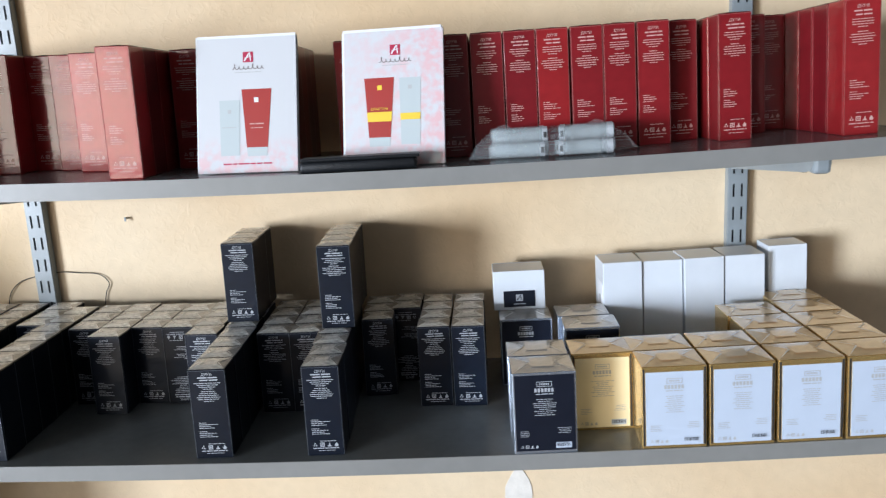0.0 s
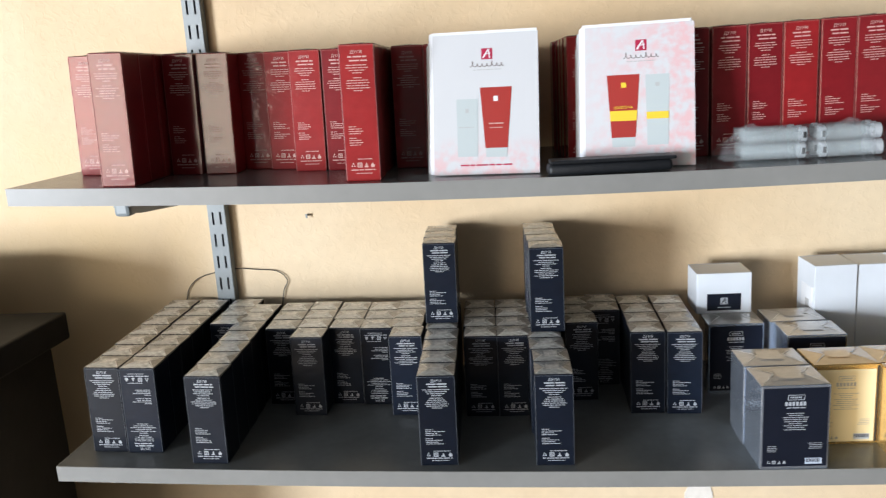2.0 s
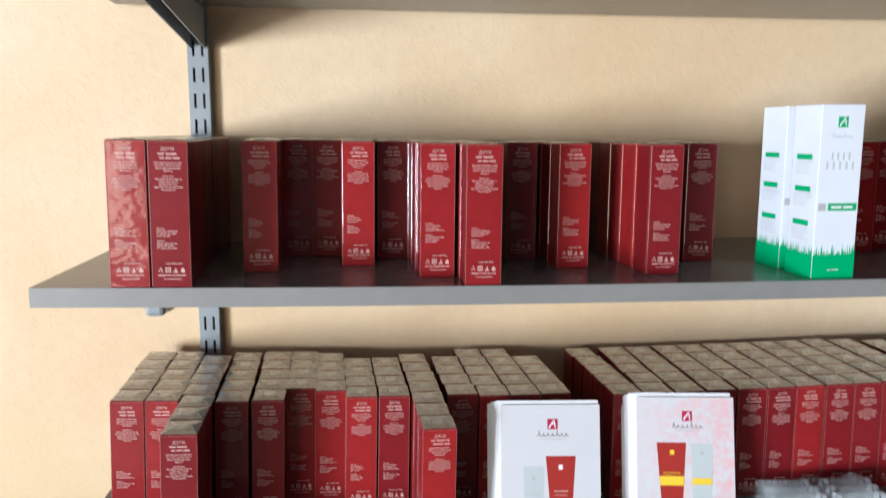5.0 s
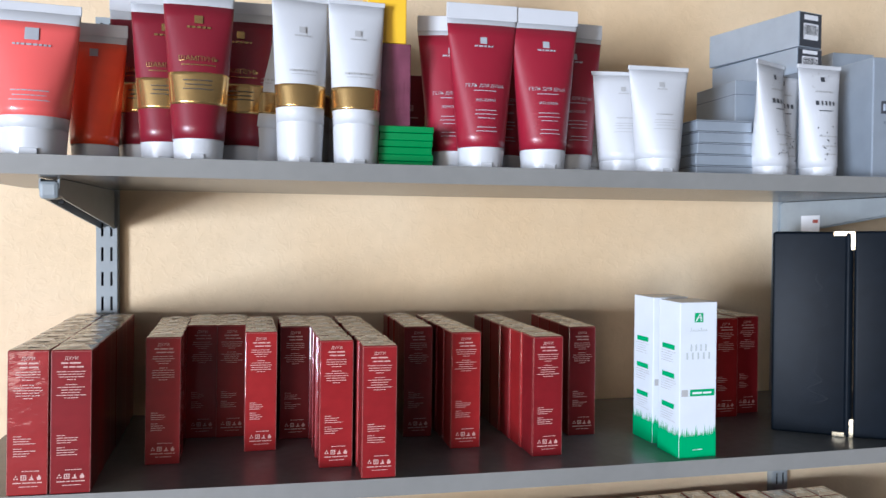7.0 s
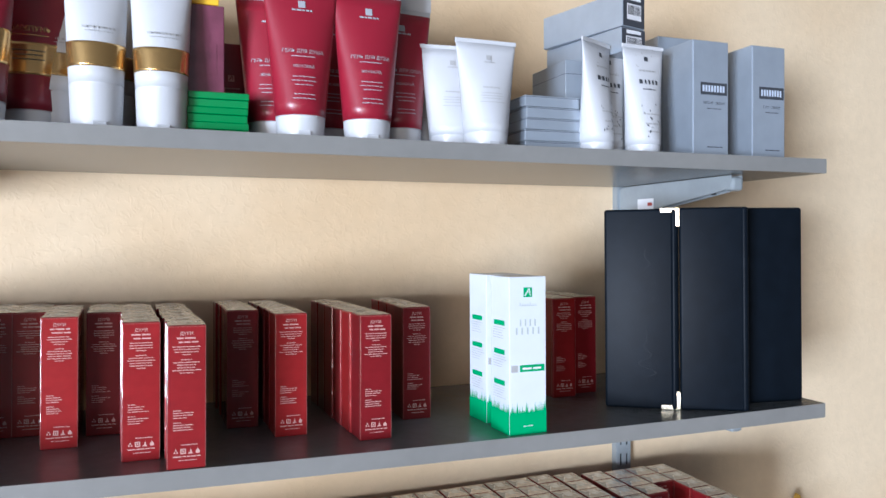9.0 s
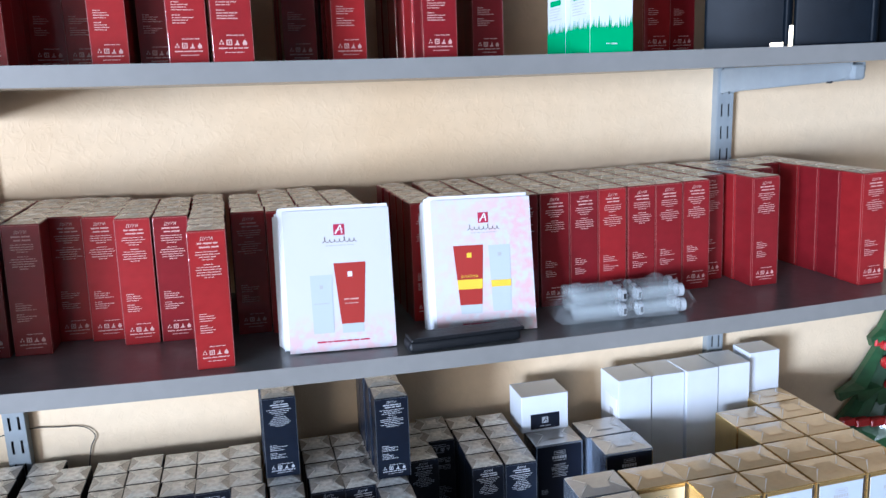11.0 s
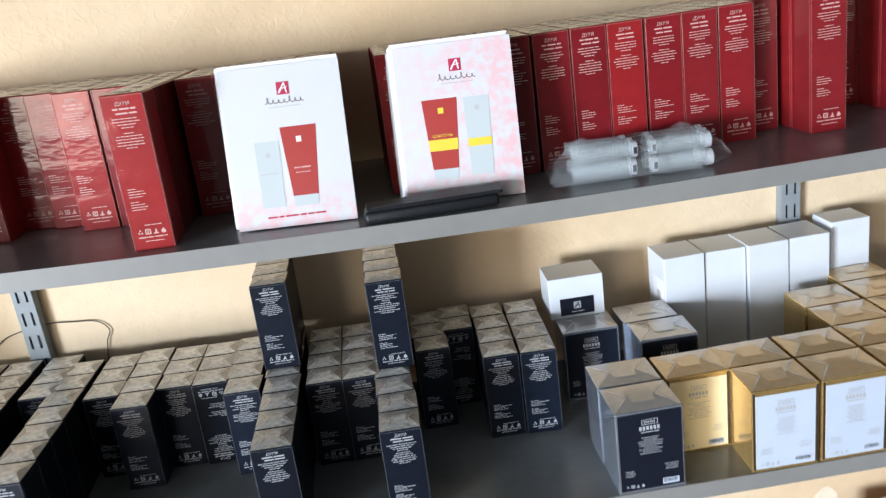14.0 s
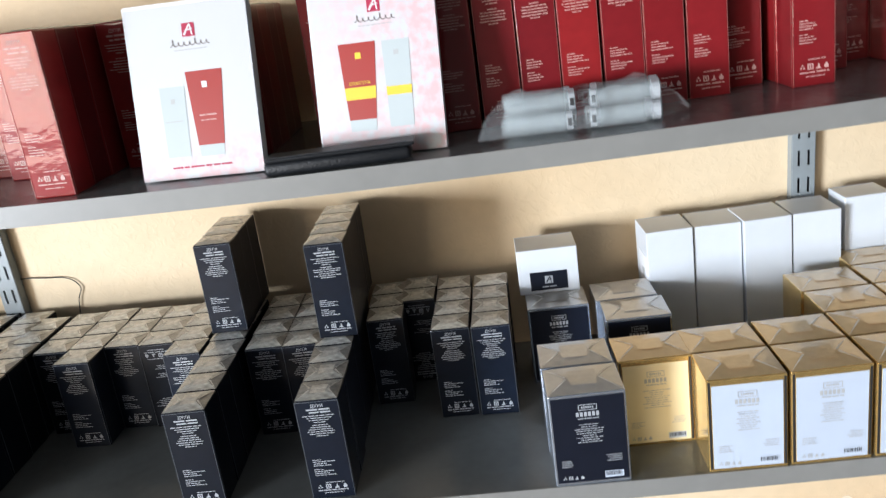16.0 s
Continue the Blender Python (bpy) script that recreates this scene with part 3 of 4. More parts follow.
def carton_meshes(w, d, h, body, film, ink, seed):
    shell = mesh_of(block(-w / 2, w / 2, 0, d, 0, h, .0012, 2), "carton", body)
    tops = []
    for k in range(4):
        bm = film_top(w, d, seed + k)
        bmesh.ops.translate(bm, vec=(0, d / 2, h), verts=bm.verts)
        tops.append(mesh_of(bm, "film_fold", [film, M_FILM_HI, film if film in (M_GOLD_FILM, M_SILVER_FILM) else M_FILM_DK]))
    names = ("heading", "centred_print", "foot_print")
    prints = [[mesh_of(perfume_print(w, h, seed + 20 + 5 * k, b, k == 3), names[b], ink) for b in range(3)] for k in range(4)]
    # thin strips painted as glints round the front and down the side corners
    bm = bmesh.new()
    e = .0004
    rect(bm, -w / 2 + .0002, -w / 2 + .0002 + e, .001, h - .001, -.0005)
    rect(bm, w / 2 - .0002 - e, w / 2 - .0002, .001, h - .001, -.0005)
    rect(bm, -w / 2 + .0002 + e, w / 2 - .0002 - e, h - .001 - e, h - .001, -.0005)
    seams = mesh_of(bm, "film_seam", M_GLINT_R if body is M_RED else M_GLINT_B)
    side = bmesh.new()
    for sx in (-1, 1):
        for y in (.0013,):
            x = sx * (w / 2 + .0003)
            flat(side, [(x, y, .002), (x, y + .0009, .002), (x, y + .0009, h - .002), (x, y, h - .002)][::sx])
    return shell, tops, prints, seams, mesh_of(side, "film_corner", M_GLINT_R if body is M_RED else M_GLINT_B)


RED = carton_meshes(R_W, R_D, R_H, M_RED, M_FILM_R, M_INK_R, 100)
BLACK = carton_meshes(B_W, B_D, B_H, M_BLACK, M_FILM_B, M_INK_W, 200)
RNG = random.Random(7)


def carton(kind, x, y, z, front, turned=False, yaw=0.0):
    shell, tops, prints, seam, corner = kind
    red = kind is RED
    label = "red perfume carton in clear film on a grey shelf" if red else "black perfume carton in clear film on a grey shelf"
    if turned:
        label = label.replace("carton in clear film", "carton upside down in film")
    ob = thing("perfume_carton", label, "carton", "red perfume cartons" if red else "black perfume cartons", at=pose(x, y, z, 0, 0, yaw), data=shell)
    part("film_fold", RNG.choice(tops), None, ob, "folded clear film end with painted sheen")
    part("film_corner", corner, None, ob, "painted glint along the film edge")
    if front:
        for me in prints[3] if turned else RNG.choice(prints[:3]):
            part(me.name.split(".")[0], me, None, ob, "pale printed text")
        part("film_seam", seam, None, ob, "painted glint along the film edge")
    return ob


def column(kind, x, y, z, rows=None, turned=False, spare=0.0008, yaw=None, back=None):
    """A file of cartons one behind another from the front y to the wall."""
    d = (R_D if kind is RED else B_D) + spare
    back = back or (1.040 if kind is RED else 1.052)
    n = rows or max(1, int((back - y + .008) / d))
    lean = RNG.uniform(-.9, .9) if yaw is None else yaw
    slant = -.05 if x < -.06 else .01  # the files do not run quite square to the wall
    for i in range(n):
        a = RNG.uniform(-.7, .7) + (lean if i == 0 else 0)
        y += RNG.uniform(0, .0011) if i else 0
        carton(kind, x + slant * i * d + RNG.uniform(-.0008, .0008), y + i * d, z, i == 0, turned, a - 25 * slant)


# black cartons on the lowest shelf
for _x, _y, _n, _t in ((-.6295, .786, None, False), (-.5865, .785, None, True), (-.543, .940, None, False), (-.5015, .763, None, False),
                       (-.4615, .920, None, False), (-.4200, .887, None, False), (-.3790, .922, None, False), (-.3380, .920, None, True),
                       (-.2972, .888, None, False), (-.2465, .763, None, False), (-.2055, .884, None, False), (-.1645, .884, None, False),
                       (-.1225, .763, None, False), (-.0815, .928, None, False), (-.0480, .975, None, True), (-.0072, .887, None, False), (.0350, .884, None, False)):
    column(BLACK, _x, _y, Z1, _n, _t)
for _x, _y, _n in ((-.2545, .931, 3), (-.1235, .891, 4)):
    column(BLACK, _x, _y, Z1 + B_H + .0018, _n)

# red cartons on the second shelf
for _x, _y in ((-.634, .853), (-.5975, .854), (-.5580, .761), (-.5235, .852), (-.4855, .855), (-.4530, .894), (-.4195, .886), (-.3843, .864), (-.3480, .866),
               (-.3065, .768), (-.2705, .868), (-.234, .862), (-.198, .862), (-.162, .864)):
    column(RED, _x, _y, Z2)
for _x, _y in ((-.080, .856), (-.043, .856), (-.005, .856), (.0335, .858), (.0702, .858), (.1065, .858), (.1430, .859), (.1795, .859), (.2160, .859), (.2525, .861),
               (.2905, .890), (.3335, .841), (.372, .908), (.4075, .945), (.4420, .792)):
    column(RED, _x, _y, Z2)

# red cartons on the third shelf
for _x, _y, _n in ((-.5870, .752, None), (-.5515, .752, None), (-.4815, .831, None), (-.4525, .930, None), (-.4185, .930, None), (-.3828, .866, None),
                   (-.345, .912, None), (-.305, .794, None), (-.2645, .7535, None), (-.199, .897, None), (-.154, .841, None), (-.0722, .795, None),
                   (-.0005, .8695, None), (.2240, .916, None), (.264, .93, None)):
    column(RED, _x, _y, Z3, _n)

# ---------------------------------------------------------------- foil gift boxes on the lowest shelf
E_W, E_D, E_H = 0.0668, 0.0505, 0.0905


def foil_meshes(foil, film, label, ink, seed, lw=.059, lh=.0815):
    rng = random.Random(seed)
    w, d, h = E_W, E_D, E_H
    shell = mesh_of(block(-w / 2, w / 2, 0, d, 0, h, .0008, 2), "gift_box", foil)
    bm = film_top(w, d, seed)
    bmesh.ops.translate(bm, vec=(0, d / 2, h), verts=bm.verts)
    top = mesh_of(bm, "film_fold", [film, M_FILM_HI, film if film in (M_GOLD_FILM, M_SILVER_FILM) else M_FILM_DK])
    panel = mesh_of(block(-lw / 2, lw / 2, -.0006, .0002, .0035, .0035 + lh), "label_panel", label)
    edge = []
    for a in ((-w / 2 + .0005, -lw / 2 - .0004), (lw / 2 + .0004, w / 2 - .0005)):
        bm = bmesh.new()
        rect(bm, a[0] + .0006, a[1] - .0006, .003, h - .002, -.0003)
        edge.append(mesh_of(bm, "dark_border", M_INK_K))
    bm = bmesh.new()
    y, z = -.0010, .0035 + lh
    r = lw / 2
    for a, b, c, e in ((-.008, .008, .0125, .0119), (-.008, .008, .0075, .0069), (-.008, -.0074, .0125, .0069), (.0074, .008, .0125, .0069)):
        rect(bm, a, b, z - c, z - e, y)
    name_blocks(bm, 0, z - .0106, .011, .0018, 6, y)
    name_blocks(bm, 0, z - .0185, .021, .0042, 6, y)
    bar_line(bm, rng, -.009, .009, z - .0212, .0010, y)
    k = z - .027
    for i in range(9):
        half = rng.uniform(.005, .013)
        bar_line(bm, rng, -half, half, k, .0007, y)
        k -= .0022
    for i in range(4):
        bar_line(bm, rng, -r * .85, -r * .85 + rng.uniform(.008, .013), .0255 - i * .0019, .0006, y)
        bar_line(bm, rng, r * .85 - rng.uniform(.010, .014), r * .85, .0255 - i * .0019 + .003, .0006, y)
    icons(bm, -r * .86, -r * .86 + .019, .0065, .0036, y)
    barcode(bm, rng, r * .86 - .0165, r * .86, .0060, .0125, y, 1, 2)
    text = mesh_of(bm, "label_print", [ink, M_LABEL_W, M_INK_K])
    return shell, top, panel, edge, text


SILVER = foil_meshes(M_SILVER, M_SILVER_FILM, M_LABEL_K, M_INK_W, 301, .0625, .0845)
GOLD = foil_meshes(M_GOLD, M_GOLD_FILM, M_LABEL_W, M_INK_G, 302)
CREAM = foil_meshes(M_GOLD, M_GOLD_FILM, M_LABEL_C, M_INK_G, 303)


def foil_box(kind, x, y, front=True, yaw=0.0, z=Z1):
    shell, top, panel, edge, text = kind
    label, group = {id(SILVER): ("silver foil gift box with a black label in film", "silver gift boxes"), id(GOLD): ("gold foil gift box with a white label in film", "gold gift boxes"),
                    id(CREAM): ("gold foil gift box with a cream label in film", "gold gift boxes")}[id(kind)]
    ob = thing("gift_box", label, "gift box", group, at=pose(x, y, z, 0, 0, yaw), data=shell)
    part("film_fold", top, None, ob, "folded clear film end with painted sheen")
    if front:
        part("label_panel", panel, None, ob, "printed label panel")
        for e in edge:
            part("dark_border", e, None, ob)
        part("label_print", text, None, ob, "small printed text and barcode")
    return ob


foil_box(SILVER, .1150, .7515, True, 1)
foil_box(SILVER, .1130, .8045, False, 0)
foil_box(SILVER, .109, .942)
foil_box(SILVER, .187, .893, True, -1)
foil_box(SILVER, .184, .946, False, 1)
foil_box(CREAM, .1835, .802, True, .6)
for _i, _n in enumerate((2, 2, 3, 5)):
    for _k in range(_n):
        foil_box(GOLD if _k == 0 or _i < 3 else CREAM, .2495 + _i * .0700, .7515 + _k * .0525, _k == 0, RNG.uniform(-.8, .8))
foil_box(CREAM, .388, .909, False, 0)


def white_box(x, y, z, w, d, h, label_at=None, yaw=0.0):
    ob = thing("white_box", "plain white card box with a lid seam", "box", "white card boxes", at=pose(x, y, z, 0, 0, yaw),
               data=mesh_of(block(-w / 2, w / 2, 0, d, 0, h, .0008, 2), "white_box", M_WHITE_CARD))
    bm = bmesh.new()
    if label_at == "front":
        slab(bm, -.021, .021, -.0006, .0002, .004, .026)
        lab = part("label_panel", bm, M_LABEL_K, ob, "small black label")
        bm = bmesh.new()
        mark(bm, 0, .0165, .009, -.0009, 0, 1)
        bar_line(bm, random.Random(5), -.008, .008, .0075, .0012, -.0009)
        part("emblem", mesh_of(bm, "emblem", [M_INK_W, M_LABEL_K]), None, lab, "pale square emblem")
    elif label_at == "side":
        slab(bm, -w / 2 - .0006, -w / 2 + .0002, .006, .04, h * .55, h * .80)
        lab = part("label_panel", bm, M_PAPER, ob)
        bm = block(-w / 2 - .0010, -w / 2 - .0007, .015, .026, h * .60, h * .68)
        part("emblem", bm, M_INK_G, lab, "grey square emblem")
    part("lid_seam", block(-w / 2 + .003, w / 2 - .003, d - .0022, d - .0018, h, h + .0005), M_INK_G, ob)
    return ob


white_box(.1035, .983, Z1 + E_H + .001, .068, .052, .053, "front")
for _i in range(4):
    white_box(.2420 + _i * .0534, (.985, .9885, .984, .987)[_i], Z1, .0514, .056, (.148, .1465, .148, .1475)[_i], "side" if _i == 0 else None, (1.6, -1.2, 1.8, -.6)[_i])
white_box(.461, 1.002, Z1 + E_H + .001, .050, .044, .062)

# ---------------------------------------------------------------- leaflets, pen case and vials on the second shelf
L_W, L_H = 0.106, 0.1411


def tube_picture(bm, x, z, wt, wb, h, y, fill, cap, band=None, band_z=(0, 0), capital=None):
    a = lambda t: wb + (wt - wb) * t
    flat(bm, [(x - wb * .5, y, z), (x + wb * .5, y, z), (x + wb * .52, y, z + h * .13), (x - wb * .52, y, z + h * .13)], cap)
    flat(bm, [(x - a(.13) * .5, y, z + h * .13), (x + a(.13) * .5, y, z + h * .13), (x + wt * .5, y, z + h), (x - wt * .5, y, z + h)], fill)
    if band is not None:
        b0, b1 = band_z
        flat(bm, [(x - a(b0) * .5, y - .0003, z + h * b0), (x + a(b0) * .5, y - .0003, z + h * b0), (x + a(b1) * .5, y - .0003, z + h * b1), (x - a(b1) * .5, y - .0003, z + h * b1)], band)


def leaflets(x, y, yaw, lean, roll, petals, sheets=24):
    ob = thing("leaflet_stack", "stack of glossy white leaflets with pink petal print" if petals else
               "stack of glossy white leaflets leaning on red cartons", "leaflets", "leaflet stacks", at=pose(x, y, Z2 + .0006, -lean, roll, yaw))
    rng = random.Random(11 + petals)
    for i in range(sheets):
        bm = bmesh.new()
        dx, dz = rng.uniform(-.0030, .0020) - i * .0004, rng.uniform(0, .0022) - i * .0003 + .0030
        curl = rng.uniform(.0, .0015)
        for k in range(8):
            z0, z1 = L_H * k / 8, L_H * (k + 1) / 8
            for off in (0, .00035):
                ya, yb = i * .0013 + off - curl * (k / 8) ** 2, i * .0013 + off - curl * ((k + 1) / 8) ** 2
                flat(bm, [(-L_W / 2 + dx, ya, z0 + dz), (L_W / 2 + dx, ya, z0 + dz), (L_W / 2 + dx, yb, z1 + dz), (-L_W / 2 + dx, yb, z1 + dz)])
        bmesh.ops.remove_doubles(bm, verts=bm.verts, dist=1e-6)
        if i:
            part("sheet", bm, M_PAPER, ob)
    front = part("front_sheet", block(-L_W / 2, L_W / 2, -.0026, -.0021, 0, L_H), M_LEAFLET_P if petals else M_LEAFLET, ob, "glossy printed cover")
    bm = bmesh.new()
    y = -.0029
    mark(bm, .002, L_H * .855, .0110, y, 0, 1)
    swash(bm, .002, L_H * .765, .034, .0058, y, 6)
    bar_line(bm, rng, -.012, .016, L_H * .74, .0008, y, 2)
    if petals:
        tube_picture(bm, -.0155, .020, .032, .022, .072, y, 3, 5, 4, (.36, .50))
        tube_picture(bm, .0175, .021, .023, .020, .070, y, 5, 5, 4, (.37, .47))
        letters(bm, "ШАМПУНЬ", .0026, -.0155, .058, y - .0004, 4)
        rect(bm, -.0175, -.0125, .079, .084, y - .0003, 4)
        rect(bm, .0155, .0195, .079, .083, y - .0003, 2)
    else:
        tube_picture(bm, -.0185, .018, .022, .020, .058, y, 5, 5)
        tube_picture(bm, .0105, .017, .032, .021, .070, y, 3, 5)
        rect(bm, -.0205, -.017, .062, .066, y - .0003, 2)
        rect(bm, .008, .0125, .073, .078, y - .0003, 1)
        bar_line(bm, rng, -.027, -.012, .047, .0010, y - .0003, 2)
        bar_line(bm, rng, .003, .018, .050, .0012, y - .0003, 7)
        bar_line(bm, rng, .004, .017, .046, .0008, y - .0003, 7)
    bar_line(bm, rng, -.026, .026, .0085, .0015, y, 0)
    part("cover_print", mesh_of(bm, "cover_print", [M_LOGO, M_PAPER, M_INK_G, M_RED_INK, M_YELLOW_INK, M_PALE_INK, M_SCRIPT, M_INK_R]), None, front, "printed tubes, emblem and lines")
    return ob


leaflets(-.1835, .785, -3.0, 13, 0, False)
leaflets(-.0310, .795, -7.0, 13, 0, True)

pc = thing("pen_case", "soft black leatherette pen case lying flat", "case", at=pose(-.064, .768, Z2 + .0005, 0, 0, 3))
part("body", block(-.060, .058, -.013, .013, 0, .011, .004, 3), M_LEATHER_S, pc, smooth=True)
part("flap", block(-.058, .061, -.0145, .012, .0112, .0145, .0014, 2), M_LEATHER_S, pc)
part("stitching", block(-.054, .056, -.0128, -.0124, .0146, .0149), M_DARKGREY, pc)


def vials():
    bag = thing("bag_of_vials", "clear film bag of small plastic vials with white bands", "vials", at=pose(.135, .818, Z2 + .0005, 0, 0, -4))
    rng = random.Random(3)
    for i in range(14):
        g = i % 2
        row, lay = (i // 2) % 4, 0 if i < 8 else 1
        cx, cy, cz = (-.036 if g == 0 else .034) + rng.uniform(-.004, .004), -.028 + row * .0165 + lay * .008, .0085 + lay * .0145
        bm = bmesh.new()
        bmesh.ops.create_cone(bm, cap_ends=True, segments=14, radius1=.0072, radius2=.0072, depth=.056, matrix=pose(cx, cy, cz, 0, 90, rng.uniform(-6, 6)))
        v = part("vial", bm, M_VIAL, bag, smooth=False)
        bm = bmesh.new()
        bmesh.ops.create_cone(bm, cap_ends=False, segments=14, radius1=.0075, radius2=.0075, depth=.005, matrix=pose(cx + (.027 if g == 0 else -.025), cy, cz, 0, 90, 0))
        part("label_band", bm, M_BANDP, v, "white paper label band")
        bm = block(cx + (.0255 if g == 0 else -.0265), cx + (.0285 if g == 0 else -.0235), cy - .0079, cy - .0076, cz - .003, cz + .003)
        part("mark", bm, M_INK_K, v, "small dark printed mark")
        if g:
            bm = bmesh.new()
            bmesh.ops.create_cone(bm, cap_ends=False, segments=14, radius1=.0075, radius2=.0075, depth=.006, matrix=pose(cx + .024, cy, cz, 0, 90, 0))
            part("label_band", bm, M_BANDP, v, "white paper label band")
    bm = bmesh.new()
    nx, ny = 22, 12
    grid = {}
    for i in range(nx + 1):
        for k in range(ny + 1):
            u, v = i / nx, k / ny
            edge = min(1, 6 * min(u, 1 - u)) * min(1, 4 * min(v, 1 - v))
            narrow = 1 if u < .78 else 1 - .72 * (u - .78) / .22
            z = .003 + .030 * edge ** .5 * (.8 + .35 * noise.noise((u * 7, v * 5, 3)))
            grid[i, k] = bm.verts.new(((u - .5) * (.172 + .012 * noise.noise((v * 6, 1, 1))), (v - .5) * .088 * narrow + .004 * noise.noise((u * 9, 4, 2)), max(z, .001)))
    for i in range(nx):
        for k in range(ny):
            bm.faces.new([grid[i, k], grid[i + 1, k], grid[i + 1, k + 1], grid[i, k + 1]])
    part("film_bag", bm, M_BAG, bag, "crinkled clear film")


vials()

# ---------------------------------------------------------------- third shelf: white-green boxes and folders


def herbal_box(x, y, yaw):
    w, d, h = .0455, .045, .172
    ob = thing("herbal_box", "tall white carton with green grass print", "carton", "white and green cartons", at=pose(x, y, Z3, 0, 0, yaw),
               data=mesh_of(block(-w / 2, w / 2, 0, d, 0, h, .0007, 2), "herbal_box", M_WHITE_CARD))
    rng = random.Random(21)
    bm = bmesh.new()
    f = -.0004
    for face in ("front", "side"):
        loc = bmesh.new()
        span = w if face == "front" else d
        rect(loc, -span / 2, span / 2, 0, .022, f)
        x0 = -span / 2
        while x0 < span / 2 - .0004:
            hgt = rng.uniform(.024, .036)
            wd = min(rng.uniform(.0012, .0026), span / 2 - x0)
            flat(loc, [(x0, f, .022), (x0 + wd, f, .022), (x0 + wd * .5 + rng.uniform(-.001, .001) * (0 if x0 + .004 > span / 2 or x0 < -span / 2 + .002 else 1), f, hgt)])
            x0 += wd * .8
        if face == "front":
            mark(loc, 0, .155, .0105, f, 0, 2)
            swash(loc, 0, .140, .022, .004, f, 3)
            name_blocks(loc, .002, .118, .024, .0075, 4, f, 3, .3)
            name_blocks(loc, .002, .109, .034, .0075, 5, f, 3, .3)
            rect(loc, -.010, .0205, .068, .0755, f, 0)
            rect(loc, -.0205, -.0125, .068, .0755, f, 1)
            bar_line(loc, rng, -.007, .018, .0705, .0022, f - .0003, 2)
            bar_line(loc, rng, -.006, .006, .008, .0012, f, 2)
        else:
            for k, zz in enumerate((.118, .086, .052)):
                rect(loc, -.014, .012, zz, zz + .0055, f, 0)
                for q in range(5):
                    bar_line(loc, rng, -.016, rng.uniform(.002, .016), zz - .003 - q * .0028, .0006, f, 1)
            bmesh.ops.rotate(loc, cent=(0, 0, 0), matrix=Matrix.Rotation(radians(-90), 3, "Z"), verts=loc.verts)
            bmesh.ops.translate(loc, vec=(-w / 2, d / 2, 0), verts=loc.verts)
        me = bpy.data.meshes.new("tmp")
        loc.to_mesh(me)
        loc.free()
        bm.from_mesh(me)
        bpy.data.meshes.remove(me)
    part("carton_print", mesh_of(bm, "carton_print", [M_GREEN_INK, M_INK_G, M_PAPER, M_PALE_INK]), None, ob, "green grass print and grey lettering bars")
    return ob


herbal_box(.0905, .760, 2)
herbal_box(.0905, .822, 3)


def folder(a, b, c, h, label, corners):
    """A padded leather folder standing open: covers a-b and b-c in plan, b the fold or the meeting edge."""
    ob = thing("leather_folder", label, "folder", "leather folders", at=pose(b[0], b[1], Z3))

    def cover(p, q, name):
        dx, dy = q[0] - p[0], q[1] - p[1]
        ln, ang = math.hypot(dx, dy), math.degrees(math.atan2(dy, dx))
        bm = block(0, ln, 0, .008, 0, h, .0032, 3)
        bmesh.ops.transform(bm, matrix=pose(p[0] - b[0], p[1] - b[1], 0, 0, 0, ang), verts=bm.verts)
        pt = part(name, bm, M_LEATHER, ob, smooth=True)
        return pt, ln, ang
    first, ln, ang = cover(a, b, "front_cover")
    if corners:
        cover(b, c, "back_cover")
    else:  # the spine turns back to a cover that stands behind
        cover(b, (b[0] + .006, b[1] + .038), "spine")
        cover((b[0] + .006, b[1] + .038), c, "back_cover")
    if corners:
        for zz, s in ((0, 1), (h, -1)):
            bm = bmesh.new()
            slab(bm, ln - .022, ln + .0012, -.0014, .0094, min(zz - .0012 * s, zz + .005 * s), max(zz - .0012 * s, zz + .005 * s), .0006)
            slab(bm, ln - .006, ln + .0016, -.0018, .0098, min(zz, zz + .022 * s), max(zz, zz + .022 * s), .0006)
            bmesh.ops.translate(bm, vec=(0, 0, .0013 if s > 0 else 0), verts=bm.verts)
            bmesh.ops.transform(bm, matrix=pose(a[0] - b[0], a[1] - b[1], 0, 0, 0, ang), verts=bm.verts)
            part("metal_corner", bm, M_BRASS, first, "pale gold metal corner")
        bm = bmesh.new()
        # blind-stamped script on the cover, as a plain raised ribbon running upwards
        for i in range(66):
            t = i / 66
            wave = lambda q: ln * .55 + (.006 + .006 * math.cos(q * 9)) * math.sin(q * 44)
            u, u2 = wave(t), wave(t + 1 / 66)
            z0, z1 = h * (.16 + .64 * t), h * (.16 + .64 * (t + 1 / 66))
            flat(bm, [(u, -.0004, z0), (u + .0022, -.0004, z0), (u2 + .0022, -.0004, z1), (u2, -.0004, z1)])
        bmesh.ops.transform(bm, matrix=pose(a[0] - b[0], a[1] - b[1], 0, 0, 0, ang), verts=bm.verts)
        part("stamped_ribbon", bm, M_LEATHER, first, "blind-stamped ornament")
    return ob


folder((.242, .844), (.315, .792), (.330, .955), .249, "black leather folder with pale gold corners standing open", True)
folder((.316, .7905), (.388, .752), (.494, .774), .250, "black leather folder standing open, grained cover", False)

# ---------------------------------------------------------------- top shelf: tubes and boxes


